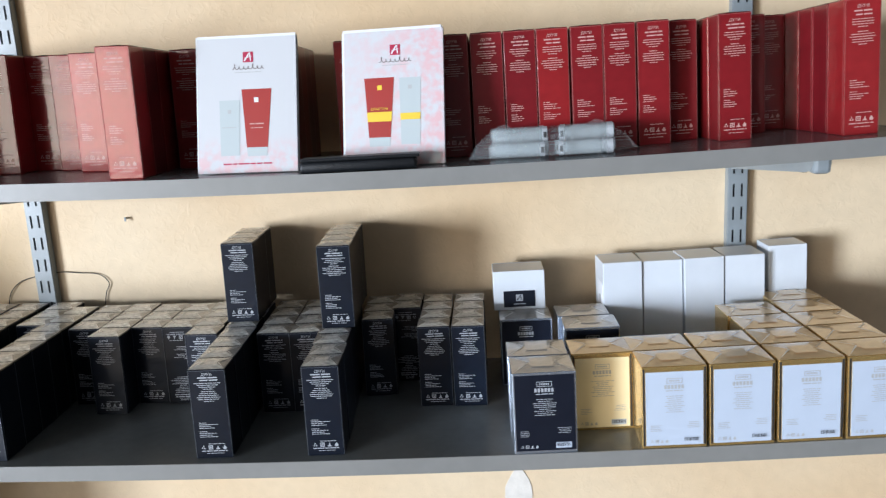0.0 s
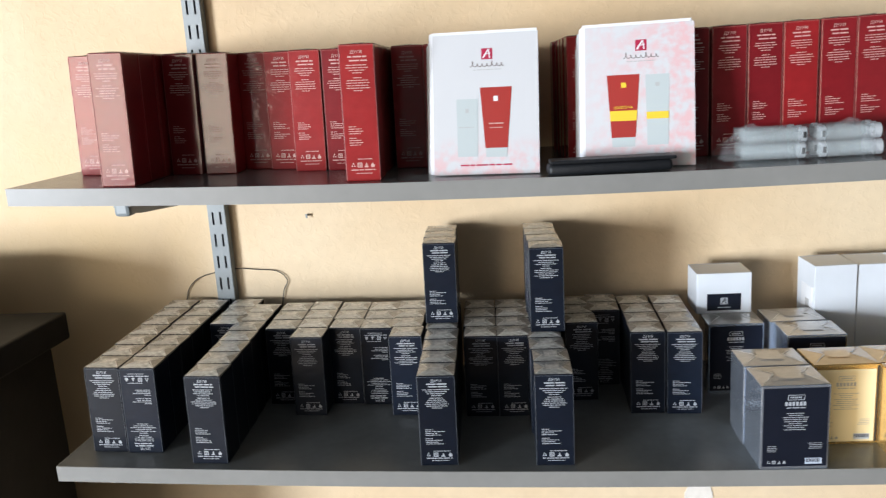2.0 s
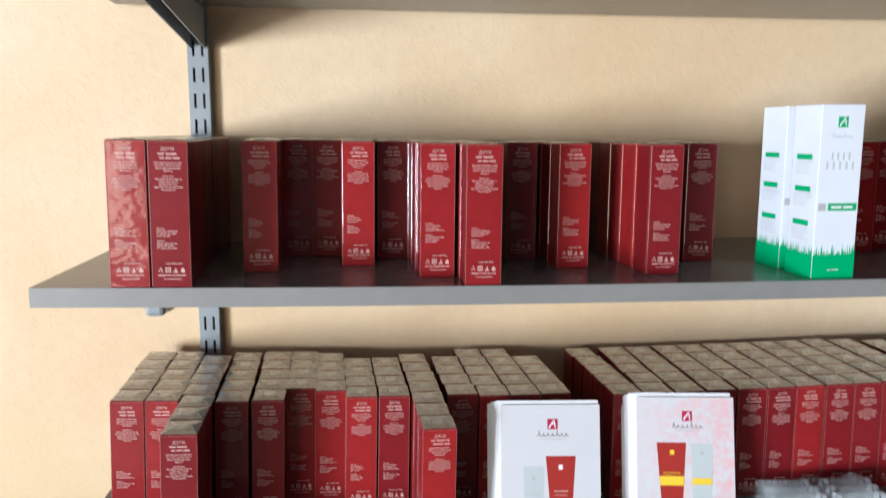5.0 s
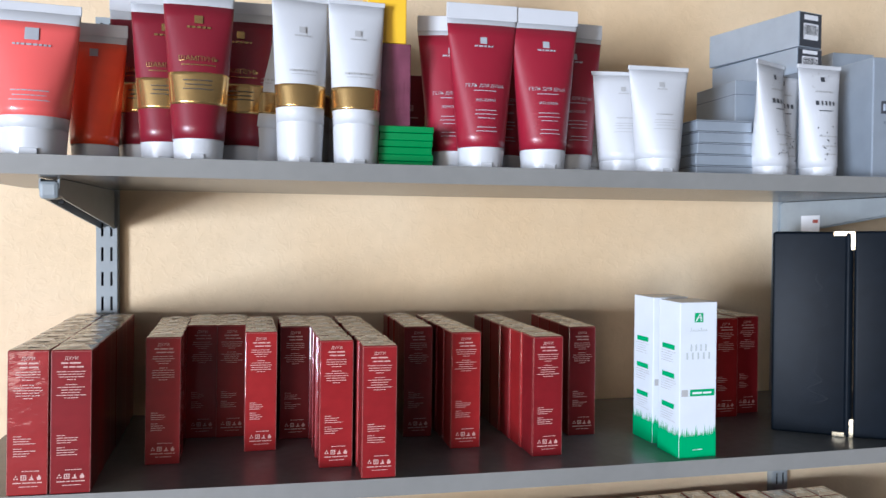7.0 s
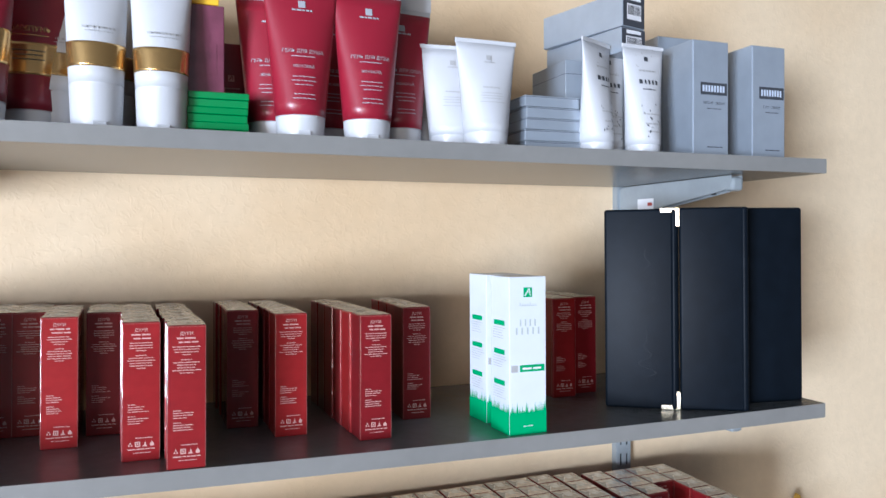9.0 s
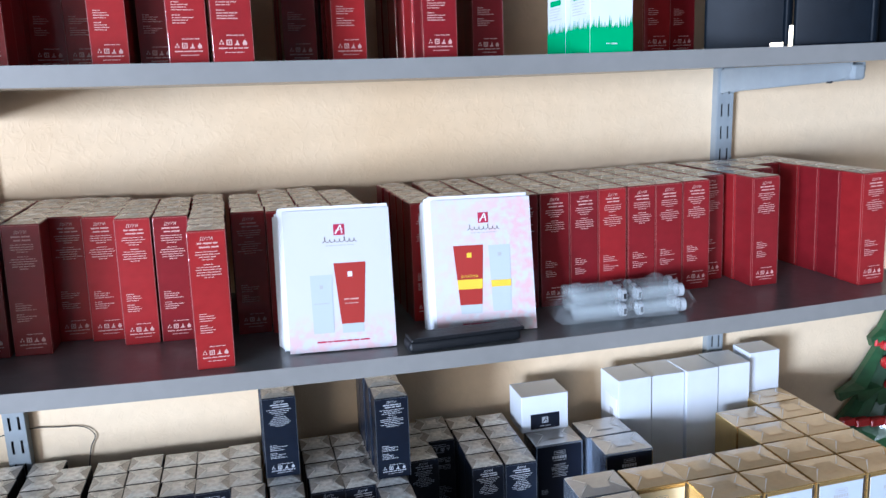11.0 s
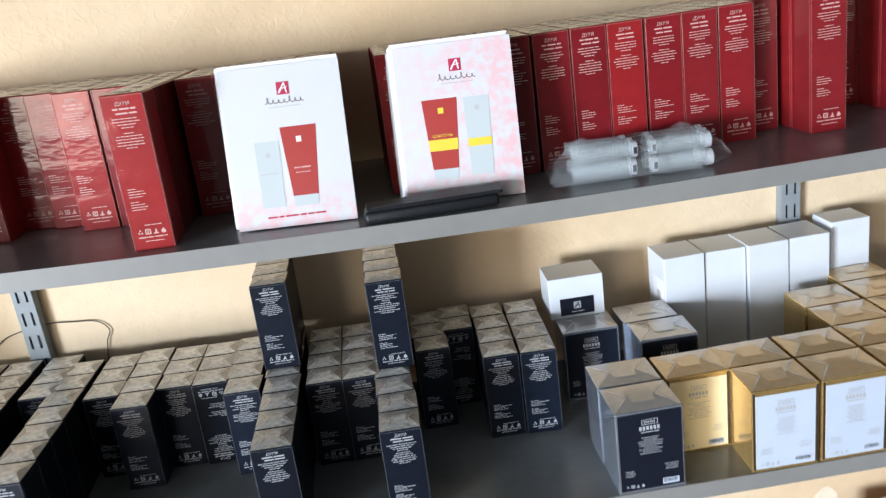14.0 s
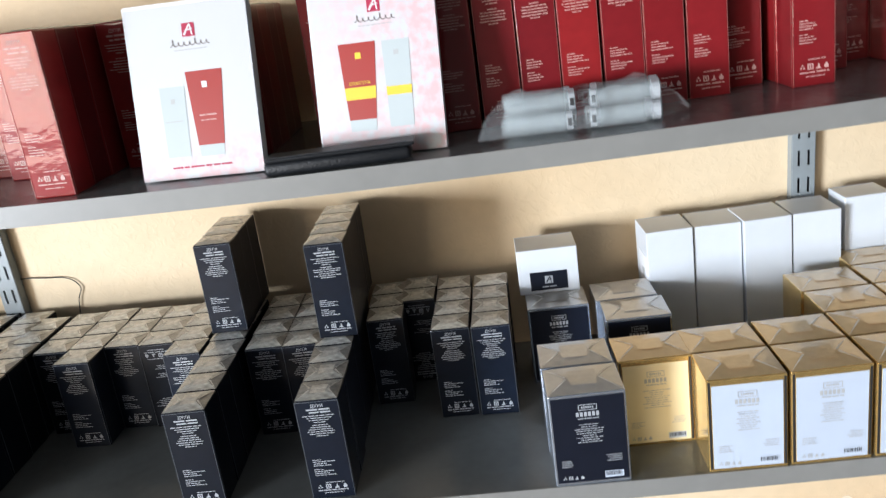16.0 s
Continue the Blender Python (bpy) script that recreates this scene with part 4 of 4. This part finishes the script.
def tube_parts(ob, h, r, wt, cap_h, zones, lines, rng, crimp=.012):
    """A cosmetics tube on its cap: cap, white body flattened to a crimped end, coloured sleeves and print.
    zones: (name, material, u0, u1, label); u runs from the cap to the crimp."""
    def shape(u):
        return r + (wt / 2 - r) * u, r * (1 - u) ** .85 + .0011

    def shell(u0, u1, off, n=10, seg=28):
        bm = bmesh.new()
        rings = []
        for i in range(n + 1):
            u = u0 + (u1 - u0) * i / n
            a, b = shape(u)
            z = cap_h + (h - cap_h) * u
            rings.append([bm.verts.new(((a + off) * math.cos(2 * math.pi * k / seg), (b + off) * math.sin(2 * math.pi * k / seg), z)) for k in range(seg)])
        for i in range(n):
            for k in range(seg):
                bm.faces.new([rings[i][k], rings[i][(k + 1) % seg], rings[i + 1][(k + 1) % seg], rings[i + 1][k]])
        bm.faces.new(rings[-1]), bm.faces.new(rings[0][::-1])
        return bm
    bm = bmesh.new()
    bmesh.ops.create_cone(bm, cap_ends=True, segments=32, radius1=r * .93, radius2=r * 1.0, depth=cap_h, matrix=pose(0, 0, cap_h / 2))
    bmesh.ops.bevel(bm, geom=[e for e in bm.edges if abs(e.verts[0].co.z - e.verts[1].co.z) < 1e-5], offset=.0012, segments=2, affect="EDGES")
    cap = part("cap", bm, M_TUBE_W, ob, "white flip-top cap", smooth=True)
    cap.data.set_sharp_from_angle(angle=radians(50))
    part("cap_lip", block(-r * .26, r * .26, -r * .975, -r * .80, .0005, min(cap_h * .34, .007), .0006), M_TUBE_W, cap)
    body = part("tube_body", shell(0, 1, 0), M_TUBE_W, ob, smooth=True)
    w = wt / 2 + .0004
    part("crimp", block(-w, w, -.0013, .0013, h - .0006, h + crimp, .0004), M_TUBE_W, ob, "flat crimped end")
    for name, mat, u0, u1, label, off in zones:
        part(name, shell(u0, u1, off), mat, body, label, smooth=True)

    def surface(x, z, off=.0012):
        u = min(max((z - cap_h) / (h - cap_h), 0), 1)
        a, b = shape(u)
        return -(b + off) * math.sqrt(max(0, 1 - (x / (a + off)) ** 2)) - .0002
    bm, sign, script = bmesh.new(), bmesh.new(), bmesh.new()
    for mat_i, u, half, thick, word in lines:
        z = cap_h + (h - cap_h) * u
        if word == "mark":
            for q in range(4):
                x0 = -half + q * half / 2
                flat(sign, [(x, surface(x, zz), zz) for x, zz in ((x0, z), (x0 + half / 2, z), (x0 + half / 2, z + 2 * half), (x0, z + 2 * half))], mat_i)
        elif word == "leaf":
            for q in range(11):
                px, pz, a, ll = rng.uniform(-half, half), z + rng.uniform(-.008, .034), rng.uniform(0, 3.1), thick * rng.uniform(.6, 1.2)
                cs, sn = math.cos(a), math.sin(a)
                flat(bm, [(px + u * cs - v * sn, surface(px + u * cs - v * sn, pz + u * sn + v * cs), pz + u * sn + v * cs)
                          for u, v in ((-ll * .5, 0), (0, -ll * .18), (ll * .5, 0), (0, ll * .18))], mat_i)
        elif word:
            letters(script, word, thick, 0, z, 0, mat_i, surface=surface)
        else:
            x = -half
            while x < half:
                wd = min(rng.uniform(.002, .005), half - x + .0005)
                flat(bm, [(xx, surface(xx, zz), zz) for xx, zz in ((x, z), (x + wd, z), (x + wd, z + thick), (x, z + thick))], mat_i)
                x += wd + thick * .6
    if lines:
        part("emblem", mesh_of(sign, "emblem", [M_INK_W, M_INK_G, M_BAND, M_DARKGREY]), None, body, "small square emblem")
        if len(script.verts):
            part("lettering", mesh_of(script, "lettering", [M_INK_W, M_INK_G, M_BAND, M_DARKGREY]), None, body, "printed capitals")
        else:
            script.free()
        part("tube_print", mesh_of(bm, "tube_print", [M_INK_W, M_INK_G, M_BAND, M_DARKGREY]), None, body, "small printed lines")
    return ob


def tube(name, label, category, group, x, y, yaw, h, r, wt, cap_h, zones, lines, crimp=.012, lean=0):
    ob = thing(name, label, category, group, at=pose(x, y, Z4, lean, 0, yaw))
    return tube_parts(ob, h, r, wt, cap_h, zones, lines, random.Random(int(abs(x) * 1000) + 5), crimp)


SHAMPOO_LINES = ((2, .80, .0040, .0, "mark"), (2, .765, .011, .0022, ""), (2, .535, .0, .0052, "ШАМПУНЬ"), (2, .505, .016, .0012, ""), (3, .40, .014, .0008, ""), (3, .37, .012, .0008, ""), (3, .34, .014, .0008, ""))
SHAMPOO_ZONES = (("sleeve", M_TUBE_M, .005, .93, "maroon printed sleeve", .0003), ("gold_band", M_BAND, .24, .46, "shiny gold band", .0007))
for _x, _y, _a in ((-.442, .797, 3), (-.479, .838, 6), (-.506, .872, 4), (-.404, .850, 0), (-.442, .885, 0)):
    tube("shampoo_tube", "maroon shampoo tube with gold band on white cap", "tube", "shampoo tubes", _x, _y, _a, .165, .0245, .068, .021, SHAMPOO_ZONES, SHAMPOO_LINES)
BALM_LINES = ((1, .72, .0032, .0, "mark"), (1, .69, .008, .0016, ""), (1, .40, .014, .0020, ""), (1, .375, .012, .0009, ""))
BALM_ZONES = (("gold_band", M_BAND, .115, .30, "shiny gold band", .0006),)
for _x, _y, _a in ((-.3425, .800, 10), (-.2850, .802, 4), (-.384, .858, 0), (-.334, .854, 0), (-.303, .876, -4)):
    tube("balm_tube", "white hair balm tube with gold band and cap", "tube", "balm tubes", _x, _y, _a, .169, .0240, .059, .043, BALM_ZONES, BALM_LINES, .004)
GEL_LINES = ((0, .80, .0036, .0, "mark"), (0, .775, .010, .0018, ""), (0, .46, .0, .0036, "ГЕЛЬ ДЛЯ ДУША"), (0, .43, .012, .0009, ""), (0, .350, .0, .0030, "ЖЕНСКИЙ"), (0, .28, .011, .0008, ""), (0, .25, .012, .0008, ""),
             (0, .22, .009, .0008, ""), (0, .15, .010, .0008, ""), (0, .12, .011, .0008, ""))
GEL_ZONES = (("sleeve", M_TUBE_R, .005, .955, "crimson printed sleeve", .0003),)
for _x, _y, _a in ((-.1515, .795, 0), (-.081, .797, 0), (-.173, .847, -12), (-.031, .843, 4), (-.107, .874, 0)):
    tube("shower_gel_tube", "crimson shower gel tube on a white cap", "tube", "shower gel tubes", _x, _y, _a, .161, .0250, .077, .022, GEL_ZONES, GEL_LINES, .016)
CREAM_LINES = ((1, .80, .0028, .0, "mark"), (1, .77, .006, .0012, ""), (1, .48, .010, .0014, ""), (1, .42, .012, .0007, ""), (1, .39, .013, .0007, ""), (1, .36, .011, .0007, ""), (1, .32, .014, .0007, ""))
for _x, _y, _a in ((.0560, .797, 0), (.028, .834, -6), (.070, .852, 3)):
    tube("cream_tube", "pearl white cosmetic cream tube standing on its cap", "tube", "cream tubes", _x, _y, _a, .118, .0250, .073, .017, (), CREAM_LINES, .004)
PINK_LINES = ((2, .7, .0022, .0, "mark"), (1, .4, .006, .001, ""), (1, .35, .006, .001, ""))
tube("hand_cream_tube", "small white tube with pink print", "tube", "", .000, .862, 0, .082, .014, .036, .012, (), PINK_LINES, .004)
BERRY_LINES = ((3, .86, .0028, .0, "mark"), (1, .80, .018, .0034, "leaf"), (3, .12, .013, .0040, "leaf"), (3, .62, .013, .0052, ""), (3, .56, .009, .0012, ""), (1, .75, .012, .002, ""), (1, .30, .012, .0016, ""), (1, .20, .010, .0020, ""), (1, .12, .008, .0016, ""))
for _x, _y, _a in ((.1985, .797, 27), (.2635, .797, 4), (.232, .828, 6)):
    tube("mask_tube", "white cosmetic tube with dark botanical print", "tube", "botanical tubes", _x, _y, _a, .130, .0210, .061, .012, (), BERRY_LINES, .004)
CORAL_ZONES = (("front_label", M_TUBE_C, .10, .90, "coral printed label", .0004),)
tube("coral_tube", "large white tube with a coral printed label", "tube", "", -.5925, .795, 6, .139, .030, .083, .026, CORAL_ZONES, ((0, .74, .006, 0, "mark"), (0, .69, .016, .002, ""), (0, .30, .016, .0012, ""), (0, .26, .014, .001, ""), (0, .22, .017, .001, "")), .008)
tube("orange_tube", "orange glossy tube on a white cap", "tube", "", -.5480, .840, 4, .130, .0225, .062, .017, (("sleeve", M_TUBE_O, .005, .93, "orange printed sleeve", .0003),), ((0, .80, .004, 0, "mark"),), .012)

for _i in range(3):
    g = thing("green_box", "flat dark green card box in a stack", "box", "green boxes", at=pose(-.2320 + RNG.uniform(-.001, .001), .80, Z4 + _i * .0150, 0, 0, RNG.uniform(-1.5, 1.5)))
    part("tray", block(-.0287, .0287, 0, .09, 0, .0077, .0006), M_GREEN, g)
    part("lid", block(-.0293, .0293, -.0008, .0908, .0080, .0148, .0006), M_GREEN, g)
pb = thing("purple_box", "purple card box wrapped in clear film", "box", at=pose(-.2485, .815, Z4 + .0452), data=mesh_of(block(-.0235, .0235, 0, .05, 0, .0895, .001, 2), "purple_box", M_PURPLE))
part("label_panel", block(-.016, .016, -.0006, .0002, .02, .05), M_PURPLE, pb)
yb = thing("yellow_box", "bright yellow card box on a purple one", "box", at=pose(-.2500, .815, Z4 + .1351), data=mesh_of(block(-.022, .020, 0, .05, 0, .085, .001, 2), "yellow_box", M_YELLOW))
part("lid_seam", block(-.0224, .0204, -.0004, .0504, .068, .0686), M_YELLOW, yb)
rb = thing("dark_red_box", "small dark red card box among tubes", "box", at=pose(-.211, .900, Z4), data=mesh_of(block(-.018, .018, 0, .036, 0, .119, .0008, 2), "dark_red_box", M_TUBE_M))
part("front_print", (lambda bm: (mark(bm, 0, .08, .007, -.0004, 0, 1), bar_line(bm, random.Random(2), -.01, .01, .068, .0012, -.0004), bm)[2])(bmesh.new()), [M_INK_R, M_TUBE_M], rb)


def grey_box(x, y, z, w, d, h, yaw, words=None, barcode_end=False, pitch=0, label="pearl grey cosmetics carton", roll=0):
    ob = thing("grey_carton", label, "carton", "pearl grey cartons", at=pose(x, y, z, pitch, roll, yaw), data=mesh_of(block(-w / 2, w / 2, 0, d, 0, h, .0007, 2), "grey_carton", M_GREY_BOX))
    bm = bmesh.new()
    rng = random.Random(int(h * 1e4))
    f = -.0004
    if words:
        rect(bm, -w * .28, w * .46, h * .54, h * .645, f, 0)
        name_blocks(bm, w * .09, h * .565, w * .64, h * .055, 8, f - .0003, 1)
        letters(bm, words, .0036, w * .10, h * .46, f, 0)
        bar_line(bm, rng, -w * .1, w * .30, h * .42, .0009, f, 0)
        bar_line(bm, rng, -w * .1, w * .34, h * .09, .0013, f, 0)
        rect(bm, -w * .5 + .0008, -w * .5 + .0016, .002, h - .002, f, 1)
        part("front_print", mesh_of(bm, "front_print", [M_DARKGREY, M_LABEL_W]), None, ob, "dark printed band and words")
    elif barcode_end:
        rect(bm, -w / 2 + .001, w / 2 - .001, .001, h - .001, f, 0)
        barcode(bm, rng, -w * .32, w * .32, h * .22, h * .68, f - .0003, 1, 2)
        rect(bm, -w * .3, w * .3, h * .78, h * .92, f - .0003, 1)
        part("end_label", mesh_of(bm, "end_label", [M_DARKGREY, M_PAPER, M_INK_K]), None, ob, "dark end flap with a barcode")
    else:
        bm.free()
        part("lid_seam", block(-w / 2 - .0003, w / 2 + .0003, -.0003, d + .0003, h * .86, h * .86 + .0005), M_DARKGREY, ob)
    return ob


grey_box(.3570, .788, Z4, .0545, .060, .1455, 0, "NIGHT CREAM")
grey_box(.4540, .794, Z4, .0540, .055, .1480, 0, "DAY CREAM")
for _i in range(5):
    grey_box(.1425 + RNG.uniform(-.002, .002), .800, Z4 + _i * .0131, .071, .060, .0128, RNG.uniform(-3, 3), label="flat pearl grey card box in a stack")
grey_box(.236, .853, Z4, .094, .090, .1235, 0, label="long pearl grey carton behind tubes")
grey_box(.252, .800, Z4 + .1239, .0400, .140, .0300, 11, None, True, label="pearl grey carton lying on tubes and cartons")
grey_box(.251, .798, Z4 + .1543, .0390, .140, .0415, 14, None, True, label="pearl grey carton lying on another one")
grey_box(.356, .852, Z4, .060, .06, .1650, 0, label="pearl grey carton behind others")

# ---------------------------------------------------------------- round the shelves
# black cabinet beside the shelves
cab = thing("black_cabinet", "black-stained wooden cabinet with an overhanging top", "cabinet", at=pose(0, 0, 0))
part("top_board", block(-1.75, -.788, .72, .99, 1.166, 1.205, .003, 2), M_WOOD, cab)
part("side_panel", block(-.838, -.816, .75, .985, .02, 1.166, .002), M_WOOD, cab)
part("side_panel", block(-1.74, -1.718, .75, .985, .02, 1.166, .002), M_WOOD, cab)
part("back_panel", block(-1.718, -.838, .97, .983, .02, 1.166), M_WOOD, cab)
for _k in range(2):
    dr = part("door", block(-1.716 + _k * .428, -1.290 + _k * .426, .751, .77, .05, 1.162, .002), M_WOOD, cab)
    part("handle", block(-1.32 + _k * .05, -1.308 + _k * .05, .735, .7505, .55, .68, .003), M_STEEL, dr)
part("plinth", block(-1.70, -.84, .775, .96, 0, .05), M_WOOD, cab)
bx = thing("black_case", "dark case standing on the black cabinet", "case", at=pose(-1.07, .75, 1.2055))
part("body", block(-.45, .165, 0, .23, 0, .062, .006, 2), M_LEATHER_S, bx)
part("lid", block(-.452, .167, -.002, .232, .0625, .078, .004, 2), M_LEATHER_S, bx)


def curve_thing(name, label, category, pts, radius, mat):
    cu = bpy.data.curves.new(name, "CURVE")
    cu.dimensions, cu.bevel_depth, cu.bevel_resolution, cu.resolution_u = "3D", radius, 2, 8
    sp = cu.splines.new("BEZIER")
    sp.bezier_points.add(len(pts) - 1)
    for b, p in zip(sp.bezier_points, pts):
        b.co, b.handle_left_type, b.handle_right_type = p, "AUTO", "AUTO"
    cu.materials.append(mat)
    return tagged(new(name, cu), label, category)


curve_thing("wall_cable", "thin dark cable looping behind the shelf upright", "cable",
            [(-.653, WALL - .002, 1.14), (-.648, WALL - .002, 1.190), (-.635, WALL - .003, 1.219), (-.598, WALL - .003, 1.235), (-.538, WALL - .003, 1.238), (-.492, WALL - .003, 1.223), (-.498, WALL - .003, 1.204), (-.508, WALL - .002, 1.14)], .0007, M_CABLE)

nl = thing("wall_nail", "small bent nail in the wallpaper", "nail", at=pose(-.4525, WALL, 1.315))
part("shank", block(-.0014, .0014, -.007, 0, -.0014, .0014, .0005), M_STEEL, nl)
part("head", block(-.0014, .0014, -.0075, -.0062, -.004, .002, .0004), M_STEEL, nl)
pt = thing("plaster_patch", "pale bare patch where wallpaper is torn", "patch", kind="structure")
_bm = bmesh.new()
_o = [(.035 * math.cos(a) * (.6 + .25 * noise.noise((a, 2, 1))), .05 * math.sin(a) * (.8 + .3 * noise.noise((a, 5, 1)))) for a in [k * .35 for k in range(18)]]
prism(_bm, [(.097 + x, .862 + z) for x, z in _o], WALL - .0012, WALL + .001)
part("patch", _bm, M_PATCH, pt)
pt = thing("plaster_patch", "pale bluish scuff on the wallpaper below the shelves", "patch", kind="structure")
_bm = bmesh.new()
prism(_bm, [(.480 + x * .9, .782 + z * .5) for x, z in _o], WALL - .0006, WALL + .001)
part("patch", _bm, M_SCUFF, pt)


def wall_fir():
    """A moulded plastic fir-tree decoration hanging on the wall beside the shelves."""
    ob = thing("wall_fir_tree", "green moulded plastic fir tree wall decoration with red ribbons", "decoration", at=pose(.757, WALL - .002, .933))
    rng = random.Random(9)
    for i, (z0, z1, half) in enumerate(((0.0, .17, .245), (.09, .26, .185), (.18, .35, .128), (.27, .415, .078), (.35, .45, .036))):
        y = -.012 - i * .005
        n = 9 - i
        bm = bmesh.new()
        for k in range(n):
            a0 = -1 + 2 * k / n
            a1 = -1 + 2 * (k + 1) / n
            am = (a0 + a1) / 2
            droop = rng.uniform(0, .02)
            pts = [(am * half * .12, z1), (a0 * half * .75, z0 + .045), (a0 * half * .98, z0 + .018 + abs(a0) * .012), (am * half * 1.08, z0 - droop + abs(am) * .02), (a1 * half * .98, z0 + .018 + abs(a1) * .012), (a1 * half * .75, z0 + .045)]
            mid = bm.verts.new((am * half * .8, y - .018, z0 + .04))
            vs = [bm.verts.new((px, y, pz)) for px, pz in pts]
            for q in range(len(vs)):
                bm.faces.new([vs[q], vs[(q + 1) % len(vs)], mid])
            bk = [bm.verts.new((px, y + .01, pz)) for px, pz in pts]
            for q in range(len(vs)):
                bm.faces.new([vs[q], bk[q], bk[(q + 1) % len(vs)], vs[(q + 1) % len(vs)]])
        bmesh.ops.recalc_face_normals(bm, faces=bm.faces[:])
        part("branch_tier", bm, M_FIR, ob)
    for z, half, s in ((.395, .035, .006), (.285, .07, -.012), (.175, .12, .014)):
        bm = bmesh.new()
        for k in range(10):
            u, v = -1 + k / 5, -1 + (k + 1) / 5
            zz = lambda t: z + s * t - .014 * (1 - t * t)
            slab(bm, u * half, v * half + .001, -.052 + .02 * abs(u), -.040 + .02 * abs(u), zz((u + v) / 2) - .007, zz((u + v) / 2) + .007, .002)
        part("ribbon", bm, M_REDP, ob, "red moulded ribbon")
    # star outline
    bm = bmesh.new()
    pts = [((.030 if k % 2 == 0 else .013) * math.sin(k * math.pi / 5), .480 + (.036 if k % 2 == 0 else .015) * math.cos(k * math.pi / 5)) for k in range(10)]
    prism(bm, pts, -.030, -.018)
    star = part("star", bm, M_GOLDP, ob, "gold star top")
    bm = bmesh.new()
    prism(bm, [(x * .55, .480 + (z - .480) * .55) for x, z in pts], -.033, -.0302)
    part("star_centre", bm, M_REDP, star, "red star centre")
    for k in range(16):
        z = rng.uniform(.02, .40)
        half = .16 * (1 - z / .47)
        x = rng.uniform(-half, half)
        bm = bmesh.new()
        bmesh.ops.create_icosphere(bm, subdivisions=2, radius=rng.uniform(.008, .013), matrix=pose(x, -.045, z))
        part("bauble", bm, rng.choice((M_GOLDP, M_REDP, M_YELLOW, M_GOLDP)), ob, smooth=True)
    # a plain red and white moulded figure shape at the foot
    for nm, mt, x0, x1, z0, z1 in (("figure_base", M_REDP, -.02, .10, -.03, .075), ("figure_base", M_TUBE_W, -.025, .085, -.005, .012)):
        part(nm, block(x0, x1, -.065, -.03, z0, z1, .015, 3), mt, ob, smooth=True)
    part("figure_top", block(.005, .055, -.068, -.036, .055, .125, .018, 3), M_TUBE_W, ob, "white rounded relief", smooth=True)
    part("figure_top", block(.012, .062, -.063, -.034, .10, .142, .016, 3), M_REDP, ob, "red rounded relief", smooth=True)
    part("foliage_dark", block(-.12, -.03, -.055, -.02, -.02, .04, .015, 3), M_PURPLE, ob, smooth=True)


wall_fir()


def parcel():
    """A worn carton with a printed lid, torn paper label and packing tape, standing under the shelves."""
    h = .80
    ob = thing("cardboard_box", "worn cardboard parcel box with paper label and brown tape", "box", at=pose(.478, 1.022, 0, 0, 0, 9))
    part("carton_body", block(0, .235, -.17, 0, 0, h, .004, 2), M_CARD, ob)
    part("printed_lid", block(.060, .233, -.168, -.002, h + .0003, h + .0018), M_LID, ob, "pale printed lid")
    bm = block(.112, .185, -.108, -.052, h + .0021, h + .0029)
    part("packing_tape", bm, M_CARD, ob, "brown packing tape")
    rng = random.Random(4)
    bm = bmesh.new()
    edge = [(-.030, 0), (-.012, .006), (.010, .001), (.026, -.004), (.030, -.06), (.022, -.12), (-.006, -.125), (-.024, -.118), (-.036, -.06)]
    prism(bm, [(x, z) for x, z in edge], 0, .0008)
    put = pose(.078, -.022, h + .0042, -90, 0, 14)
    bmesh.ops.transform(bm, matrix=put, verts=bm.verts)
    lab = part("paper_label", bm, M_PAPER, ob, "torn white paper label")
    bm = bmesh.new()
    for k in range(9):
        bar_line(bm, rng, -.026 + .002 * (k % 3), .014, -.045 - k * .007, .0026, -.0004)
    bmesh.ops.transform(bm, matrix=put, verts=bm.verts)
    part("label_print", bm, M_DARKGREY, lab)
    bm = bmesh.new()
    letters(bm, "29", .013, 0, 0, 0)
    bmesh.ops.transform(bm, matrix=pose(.128, -.034, h + .0022, -90, 0, 8), verts=bm.verts)
    part("lid_number", bm, M_DARKGREY, ob)
    bm = bmesh.new()
    for k in range(3):
        bar_line(bm, rng, -.03, .028, -k * .011, .005, 0)
    bmesh.ops.transform(bm, matrix=pose(.112, -.045, h + .0022, -90, 0, -60), verts=bm.verts)
    part("lid_print", bm, M_DARKGREY, ob)
    part("dark_mark", block(.150, .183, -.020, -.008, h + .0021, h + .0026), M_INK_K, ob, "black printed mark")


M_LID = material("printed_white_card", (0.52, 0.50, 0.54), 0.6, vary=0.1, scale=40, stain=0.1, bump=0.15, bump_scale=60)
parcel()
